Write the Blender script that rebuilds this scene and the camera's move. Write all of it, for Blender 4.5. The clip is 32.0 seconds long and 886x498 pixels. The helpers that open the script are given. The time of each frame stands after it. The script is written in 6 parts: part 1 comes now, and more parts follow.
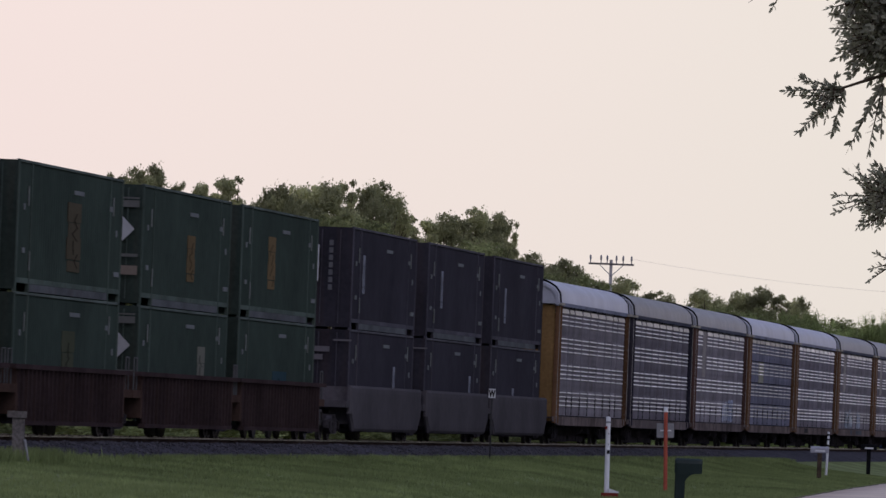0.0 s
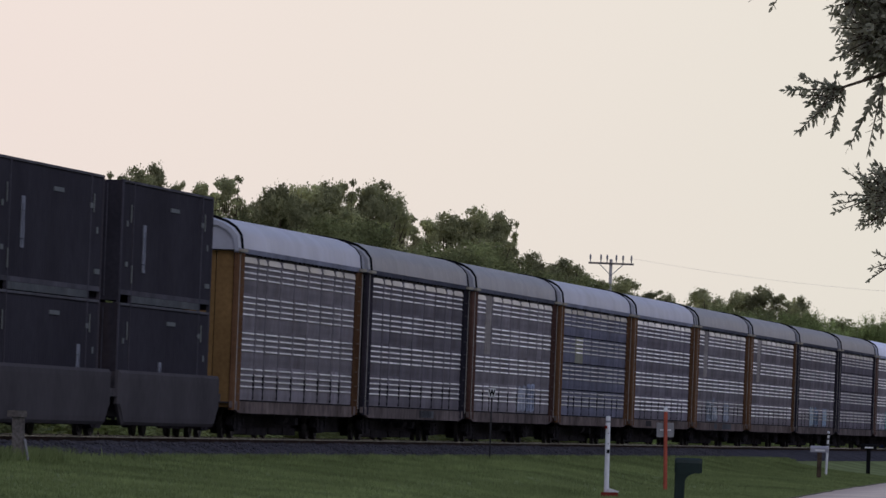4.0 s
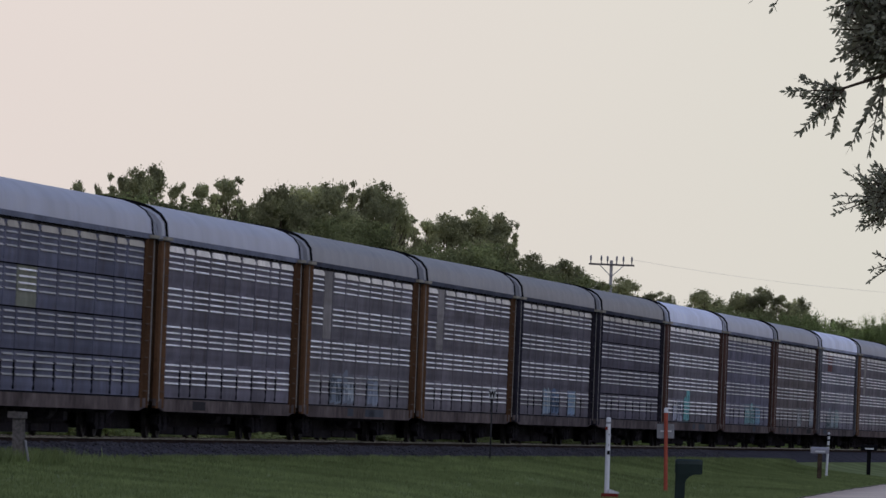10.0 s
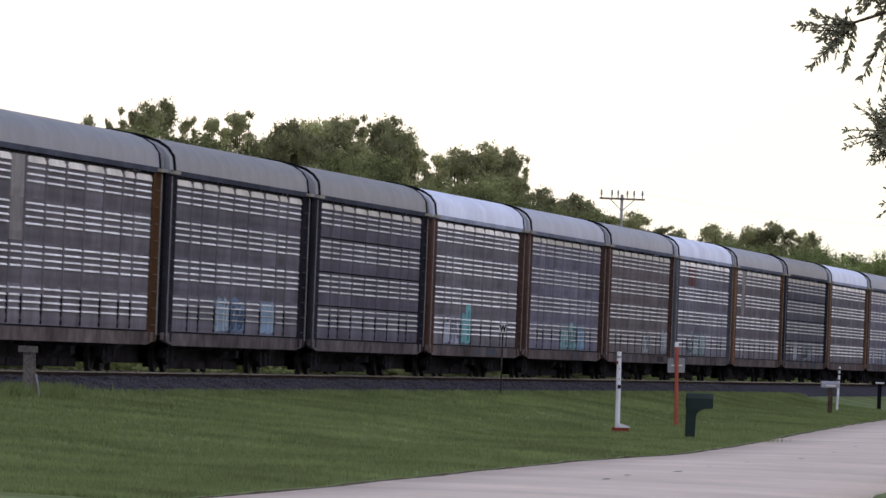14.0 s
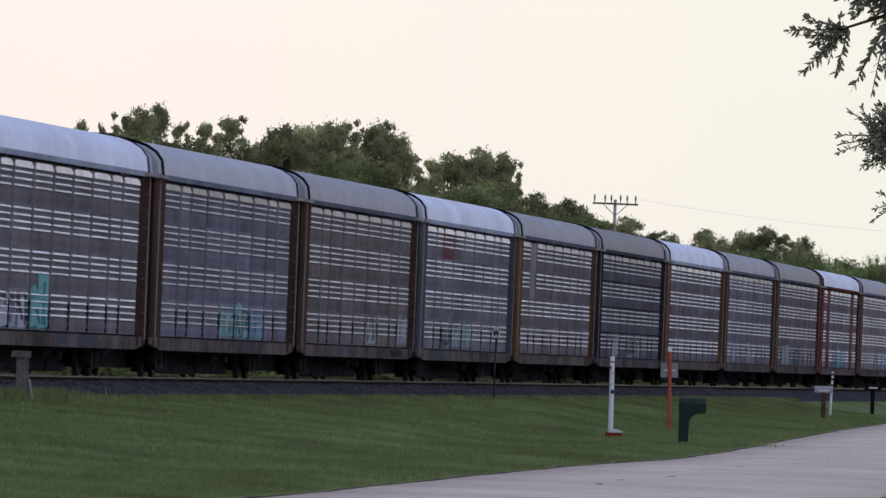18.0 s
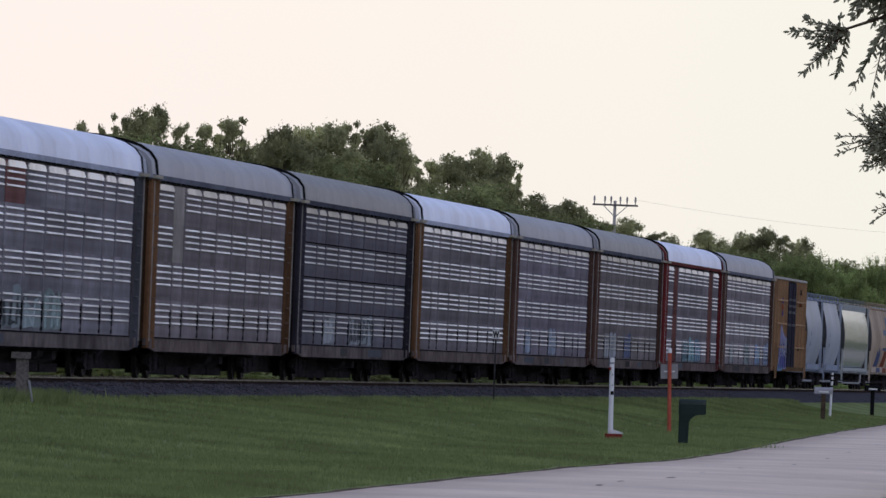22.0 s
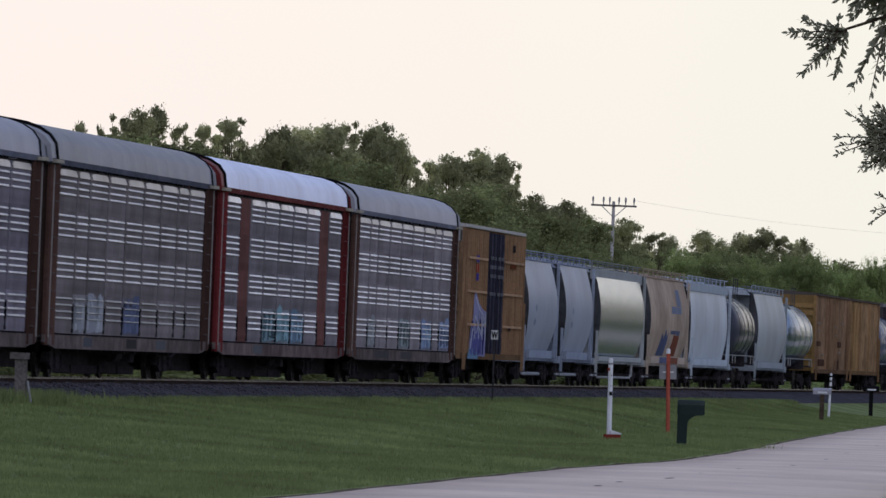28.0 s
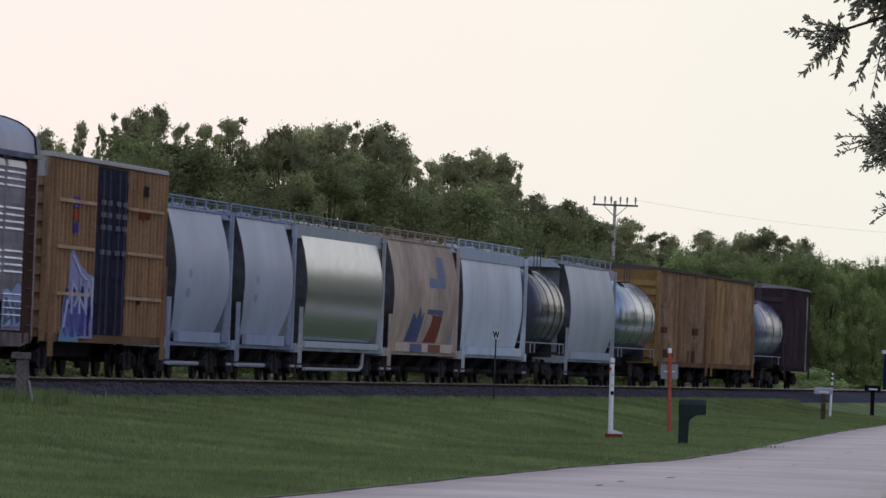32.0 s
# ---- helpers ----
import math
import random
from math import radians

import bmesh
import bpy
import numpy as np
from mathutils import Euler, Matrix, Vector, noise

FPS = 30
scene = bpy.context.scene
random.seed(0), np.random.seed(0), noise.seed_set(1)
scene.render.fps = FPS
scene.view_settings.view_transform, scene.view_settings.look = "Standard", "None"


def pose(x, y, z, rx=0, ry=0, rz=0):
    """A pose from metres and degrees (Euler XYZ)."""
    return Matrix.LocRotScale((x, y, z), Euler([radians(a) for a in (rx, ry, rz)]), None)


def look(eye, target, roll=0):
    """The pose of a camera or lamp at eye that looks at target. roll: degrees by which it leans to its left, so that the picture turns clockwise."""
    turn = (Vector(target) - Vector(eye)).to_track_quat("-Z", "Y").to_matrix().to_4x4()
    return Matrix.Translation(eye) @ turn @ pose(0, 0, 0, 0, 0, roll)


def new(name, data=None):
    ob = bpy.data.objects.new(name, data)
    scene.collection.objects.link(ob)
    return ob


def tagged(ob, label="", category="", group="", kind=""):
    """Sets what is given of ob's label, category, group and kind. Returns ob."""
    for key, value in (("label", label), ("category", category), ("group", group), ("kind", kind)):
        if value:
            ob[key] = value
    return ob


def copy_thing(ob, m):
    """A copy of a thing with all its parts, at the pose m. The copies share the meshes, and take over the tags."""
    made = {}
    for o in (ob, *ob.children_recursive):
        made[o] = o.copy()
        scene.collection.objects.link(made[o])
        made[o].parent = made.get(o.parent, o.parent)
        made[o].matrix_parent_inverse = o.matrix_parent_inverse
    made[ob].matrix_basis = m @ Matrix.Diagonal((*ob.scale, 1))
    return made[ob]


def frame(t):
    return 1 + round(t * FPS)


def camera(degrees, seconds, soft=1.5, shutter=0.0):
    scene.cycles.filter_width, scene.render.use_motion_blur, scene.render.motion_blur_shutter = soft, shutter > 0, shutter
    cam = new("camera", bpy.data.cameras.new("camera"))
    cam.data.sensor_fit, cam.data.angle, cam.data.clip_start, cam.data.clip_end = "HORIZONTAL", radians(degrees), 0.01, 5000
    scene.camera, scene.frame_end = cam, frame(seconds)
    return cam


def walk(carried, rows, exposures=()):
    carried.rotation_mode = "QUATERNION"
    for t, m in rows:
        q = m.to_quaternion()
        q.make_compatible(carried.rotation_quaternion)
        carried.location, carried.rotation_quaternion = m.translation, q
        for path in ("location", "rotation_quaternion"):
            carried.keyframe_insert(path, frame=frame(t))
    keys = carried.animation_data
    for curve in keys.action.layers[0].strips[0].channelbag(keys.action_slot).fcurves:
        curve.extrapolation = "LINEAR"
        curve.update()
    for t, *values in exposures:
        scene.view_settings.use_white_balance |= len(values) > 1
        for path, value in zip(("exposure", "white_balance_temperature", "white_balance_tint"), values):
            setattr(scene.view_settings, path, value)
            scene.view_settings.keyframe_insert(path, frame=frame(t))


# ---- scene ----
# ---- plan ----
# z = 0 is the road; the rails lie 1.2 m above it and the camera 2.0 m. The track runs straight at 6.57 degrees
# to the camera's line; d is the distance from its centre line (towards the camera positive), s the way along it.
TURN = 83.4265
TH = radians(90 - TURN)
SIN, COS = math.sin(TH), math.cos(TH)
TRACK_X = -35.34
RAIL = 1.2


def at(s, d, z=0.0):
    """World place of a point s along the track and d to the camera's side of its centre line."""
    return (TRACK_X + s * SIN + d * COS, s * COS - d * SIN, z)


def sd(x, y):
    """The way along the track and the distance from it of a world place."""
    return ((x - TRACK_X) * SIN + y * COS, (x - TRACK_X) * COS - y * SIN)


# ---- camera ----
cam = camera(5.541, 32.0, soft=1.5, shutter=0.3)
LEAN = 2.25
AIM = [  # seconds, yaw, pitch
    (0.0, -0.0006, 1.0567),
    (0.5, 0.0021, 1.0656),
    (1.0, 0.0023, 1.0572),
    (1.5, -0.0011, 1.0590),
    (2.0, -0.0019, 1.0601),
    (2.5, -0.0011, 1.0610),
    (3.0, 0.0006, 1.0622),
    (3.5, -0.0014, 1.0559),
    (5.5, -0.0017, 1.0512),
    (6.0, -0.0004, 1.0624),
    (6.5, -0.0026, 1.0610),
    (7.0, 0.0019, 1.0580),
    (7.5, -0.0002, 1.0609),
    (8.0, -0.0009, 1.0554),
    (8.5, -0.0005, 1.0521),
    (9.0, 0.0000, 1.0556),
    (9.5, -0.0001, 1.0584),
    (10.0, 0.0010, 1.0603),
    (10.5, -0.0050, 1.0613),
    (11.0, 0.0140, 1.0578),
    (11.5, -0.0481, 1.0537),
    (12.0, 0.0030, 1.0020),
    (12.5, 0.0284, 0.9165),
    (13.0, 0.0559, 0.8005),
    (13.5, 0.0836, 0.5986),
    (14.0, 0.0514, 0.6464),
    (14.5, 0.0246, 0.6869),
    (16.5, 0.0092, 0.6742),
    (17.0, 0.0075, 0.6816),
    (17.5, 0.0074, 0.6770),
    (18.0, 0.0099, 0.6788),
    (18.5, 0.0074, 0.6767),
    (19.0, 0.0090, 0.6797),
    (19.5, 0.0082, 0.6801),
    (20.0, 0.0296, 0.6898),
    (20.5, 0.0451, 0.7193),
    (21.0, 0.0343, 0.7334),
    (21.5, 0.0128, 0.6860),
    (22.0, 0.0092, 0.6862),
    (22.5, 0.0174, 0.6739),
    (23.0, 0.0647, 0.7045),
    (23.5, 0.0308, 0.7108),
    (24.0, 0.0112, 0.7039),
    (24.5, 0.0007, 0.6855),
    (25.0, 0.0029, 0.6919),
    (25.5, 0.0046, 0.6885),
    (27.5, 0.0101, 0.6906),
    (28.0, 0.0008, 0.6905),
    (28.5, 0.0091, 0.6852),
    (29.0, 0.0054, 0.6908),
    (29.5, 0.0052, 0.6913),
    (30.0, 0.0083, 0.6899),
    (30.5, 0.0080, 0.6863),
    (31.0, 0.0057, 0.6889),
    (31.5, 0.0063, 0.6889),
    (32.0, 0.0095, 0.6871),
]
EXPOSURE = [(0.0, -0.22, 6650, 17), (3.5, -0.24, 6700, 13), (6.0, -0.31, 6500, 10), (11.2, -0.38, 6500, 10), (12.4, -0.33, 6500, 10), (13.0, -0.1, 6500, 10), (13.5, 0.25, 7100, 10), (14.0, 0.42, 7100, 10), (14.6, 0.28, 6800, 10), (16.6, 0.02, 6500, 10), (17.0, 0.0, 6500, 10), (32.0, 0.0, 6500, 10)]
walk(cam, [(t, pose(0, 0, 2.0, 90 + p, 0, y) @ pose(0, 0, 0, 0, 0, LEAN)) for t, y, p in AIM], EXPOSURE)

# ---- sky and light ----
world = bpy.data.worlds.new("sky")
scene.world = world
world.use_nodes = True
wn, wl = world.node_tree.nodes, world.node_tree.links
wn.clear()
w_out = wn.new("ShaderNodeOutputWorld")
w_bg = wn.new("ShaderNodeBackground")
w_sky = wn.new("ShaderNodeTexSky")
w_sky.sky_type = "NISHITA"
w_sky.sun_disc = False
w_sky.sun_elevation = radians(9)
w_sky.sun_rotation = radians(-70)
w_sky.air_density, w_sky.dust_density, w_sky.ozone_density = 1.2, 3.0, 1.0
w_co = wn.new("ShaderNodeTexCoord")
w_sep = wn.new("ShaderNodeSeparateXYZ")
w_ramp = wn.new("ShaderNodeValToRGB")      # a thin even layer of evening cloud, bright and warm low down
w_ramp.color_ramp.elements[0].position = 0.0
w_ramp.color_ramp.elements[0].color = (1.09, 0.97, 0.915, 1)
w_ramp.color_ramp.elements[1].position = 1.0
w_ramp.color_ramp.elements[1].color = (0.24, 0.33, 0.58, 1)
e = w_ramp.color_ramp.elements.new(0.06)
e.color = (1.12, 1.0, 0.955, 1)
e = w_ramp.color_ramp.elements.new(0.16)
e.color = (0.76, 0.74, 0.80, 1)
e = w_ramp.color_ramp.elements.new(0.4)
e.color = (0.36, 0.44, 0.64, 1)
w_noise = wn.new("ShaderNodeTexNoise")
w_noise.inputs["Scale"].default_value = 6.0
w_noise.inputs["Detail"].default_value = 3.0
w_map = wn.new("ShaderNodeMapRange")
w_map.inputs["To Min"].default_value = 0.95
w_map.inputs["To Max"].default_value = 1.05
w_mul = wn.new("ShaderNodeMixRGB")
w_mul.blend_type = "MULTIPLY"
w_mul.inputs["Fac"].default_value = 1.0
w_scale = wn.new("ShaderNodeMixRGB")
w_scale.blend_type = "MULTIPLY"
w_scale.inputs["Fac"].default_value = 1.0
w_scale.inputs["Color2"].default_value = (0.1, 0.1, 0.1, 1)
w_add = wn.new("ShaderNodeMixRGB")
w_add.blend_type = "MIX"
w_add.inputs["Fac"].default_value = 0.92
wl.new(w_co.outputs["Generated"], w_sep.inputs[0])
wl.new(w_sep.outputs["Z"], w_ramp.inputs["Fac"])
wl.new(w_co.outputs["Generated"], w_noise.inputs["Vector"])
wl.new(w_noise.outputs["Fac"], w_map.inputs["Value"])
w_back = wn.new("ShaderNodeValToRGB")      # the cooler dusk sky away from the glow
w_back.color_ramp.elements[0].position = 0.0
w_back.color_ramp.elements[0].color = (0.70, 0.70, 0.92, 1)
w_back.color_ramp.elements[1].position = 1.0
w_back.color_ramp.elements[1].color = (0.26, 0.36, 0.62, 1)
e = w_back.color_ramp.elements.new(0.3)
e.color = (0.56, 0.61, 0.88, 1)
w_glow = wn.new("ShaderNodeMapRange")
w_glow.interpolation_type = "SMOOTHSTEP"
w_glow.inputs["From Min"].default_value = -0.1
w_glow.inputs["From Max"].default_value = 0.92
w_side = wn.new("ShaderNodeMixRGB")
wl.new(w_sep.outputs["Y"], w_glow.inputs["Value"])
wl.new(w_sep.outputs["Z"], w_back.inputs["Fac"])
wl.new(w_glow.outputs["Result"], w_side.inputs["Fac"])
wl.new(w_back.outputs["Color"], w_side.inputs["Color1"])
wl.new(w_ramp.outputs["Color"], w_side.inputs["Color2"])
wl.new(w_side.outputs["Color"], w_mul.inputs["Color1"])
wl.new(w_map.outputs["Result"], w_mul.inputs["Color2"])
wl.new(w_sky.outputs["Color"], w_scale.inputs["Color1"])
wl.new(w_scale.outputs["Color"], w_add.inputs["Color1"])
wl.new(w_mul.outputs["Color"], w_add.inputs["Color2"])
w_warm = wn.new("ShaderNodeValToRGB")      # rosy away from the sunset, yellower towards it
w_warm.color_ramp.elements[0].color = (1.03, 0.968, 0.995, 1)
w_warm.color_ramp.elements[1].color = (0.945, 0.96, 1.0, 1)
e = w_warm.color_ramp.elements.new(0.27)
e.color = (0.90, 0.98, 0.935, 1)
w_east = wn.new("ShaderNodeMapRange")
w_east.inputs["From Min"].default_value, w_east.inputs["From Max"].default_value = -0.12, 0.5
w_tint = wn.new("ShaderNodeMixRGB")
w_tint.blend_type = "MULTIPLY"
w_tint.inputs["Fac"].default_value = 1.0
wl.new(w_sep.outputs["X"], w_east.inputs["Value"])
wl.new(w_east.outputs["Result"], w_warm.inputs["Fac"])
wl.new(w_add.outputs["Color"], w_tint.inputs["Color1"])
wl.new(w_warm.outputs["Color"], w_tint.inputs["Color2"])
wl.new(w_tint.outputs["Color"], w_bg.inputs["Color"])
w_bg.inputs["Strength"].default_value = 1.0
wl.new(w_bg.outputs["Background"], w_out.inputs["Surface"])

sun = new("sun", bpy.data.lights.new("sun", "SUN"))
sun.data.energy = 0.3
sun.data.angle = radians(25)
sun.data.color = (1.0, 0.93, 0.88)
sun.matrix_world = look((60, 40, 130), (0, 200, 0))

# ---- materials ----
def material(name, colour, rough=0.6, metal=0.0, own=False, grain=(12.0, 0.25), blot=(0.6, 0.25), streak=0.0,
             streak_colour=(0.09, 0.05, 0.03), bump=0.15, spec=0.0, vary=0.0, thin=0.0, brush=0.0):
    """A surface: base colour (or the object's own colour), fine grain, large blots, run-down streaks, fine relief."""
    m = bpy.data.materials.new(name)
    m.use_nodes = True
    n, l = m.node_tree.nodes, m.node_tree.links
    b = n["Principled BSDF"]
    b.inputs["Roughness"].default_value = rough
    b.inputs["Metallic"].default_value = metal
    b.inputs["Specular IOR Level"].default_value = spec
    tc = n.new("ShaderNodeTexCoord")
    info = n.new("ShaderNodeObjectInfo")
    if own == "alpha":                       # the tone, with the sky's glint painted in, is kept in the object's alpha
        cmb = n.new("ShaderNodeCombineXYZ")
        for k in "XYZ":
            l.new(info.outputs["Alpha"], cmb.inputs[k])
        tint = n.new("ShaderNodeMixRGB")
        tint.blend_type = "MULTIPLY"
        tint.inputs["Fac"].default_value = 1
        l.new(cmb.outputs[0], tint.inputs["Color1"])
        tint.inputs["Color2"].default_value = (*colour, 1)
        base = tint.outputs["Color"]
    elif own:
        base = info.outputs["Color"]
    else:
        rgb = n.new("ShaderNodeRGB")
        rgb.outputs[0].default_value = (*colour, 1)
        base = rgb.outputs[0]

    def noise_value(scale, detail, stretch=None):
        t = n.new("ShaderNodeTexNoise")
        t.inputs["Scale"].default_value = scale
        t.inputs["Detail"].default_value = detail
        src = tc.outputs["Object"]
        off = n.new("ShaderNodeVectorMath")
        off.operation = "ADD"
        comb = n.new("ShaderNodeCombineXYZ")
        mu = n.new("ShaderNodeMath")
        mu.operation = "MULTIPLY"
        mu.inputs[1].default_value = 37.0
        l.new(info.outputs["Random"], mu.inputs[0])
        l.new(mu.outputs[0], comb.inputs["X"])
        l.new(mu.outputs[0], comb.inputs["Y"])
        l.new(src, off.inputs[0])
        l.new(comb.outputs[0], off.inputs[1])
        src = off.outputs[0]
        if stretch:
            mp = n.new("ShaderNodeMapping")
            mp.inputs["Scale"].default_value = stretch
            l.new(src, mp.inputs["Vector"])
            src = mp.outputs[0]
        l.new(src, t.inputs["Vector"])
        return t.outputs["Fac"]

    def ranged(value, lo, hi, a=0.3, z=0.7):
        r = n.new("ShaderNodeMapRange")
        r.inputs["From Min"].default_value, r.inputs["From Max"].default_value = a, z
        r.inputs["To Min"].default_value, r.inputs["To Max"].default_value = lo, hi
        l.new(value, r.inputs["Value"])
        return r.outputs["Result"]

    def times(col, value):
        x = n.new("ShaderNodeMixRGB")
        x.blend_type = "MULTIPLY"
        x.inputs["Fac"].default_value = 1
        l.new(col, x.inputs["Color1"])
        l.new(value, x.inputs["Color2"])
        return x.outputs["Color"]

    fine = noise_value(grain[0], 4.0)
    col = times(base, ranged(fine, 1 - grain[1], 1 + grain[1]))
    if blot[1]:
        col = times(col, ranged(noise_value(blot[0], 3.0), 1 - blot[1], 1 + blot[1]))
    if vary:
        col = times(col, ranged(info.outputs["Random"], 1 - vary, 1 + vary, 0, 1))
    if streak:
        x = n.new("ShaderNodeMixRGB")
        l.new(ranged(noise_value(1.0, 5.0, (2.2, 2.2, 0.18)), 0, streak, 0.5, 0.72), x.inputs["Fac"])
        l.new(col, x.inputs["Color1"])
        x.inputs["Color2"].default_value = (*streak_colour, 1)
        col = x.outputs["Color"]
    l.new(col, b.inputs["Base Color"])
    sway = min(0.12, grain[1])
    l.new(ranged(fine, max(rough - sway, 0.02), min(rough + sway, 1)), b.inputs["Roughness"])
    if bump:
        bp = n.new("ShaderNodeBump")
        bp.inputs["Strength"].default_value = bump
        bp.inputs["Distance"].default_value = 0.02
        l.new(fine, bp.inputs["Height"])
        l.new(bp.outputs["Normal"], b.inputs["Normal"])
    if brush:                                # drawn upright marks in the sheet
        bp = n.new("ShaderNodeBump")
        bp.inputs["Strength"].default_value = brush
        bp.inputs["Distance"].default_value = 0.02
        l.new(noise_value(1.0, 4.0, (1.6, 1.6, 0.06)), bp.inputs["Height"])
        l.new(bp.outputs["Normal"], b.inputs["Normal"])
    if thin:                                 # leaves let part of the light through
        tr = n.new("ShaderNodeBsdfTranslucent")
        l.new(col, tr.inputs["Color"])
        mix = n.new("ShaderNodeMixShader")
        mix.inputs["Fac"].default_value = thin
        l.new(b.outputs[0], mix.inputs[1])
        l.new(tr.outputs[0], mix.inputs[2])
        l.new(mix.outputs[0], n["Material Output"].inputs["Surface"])
    return m


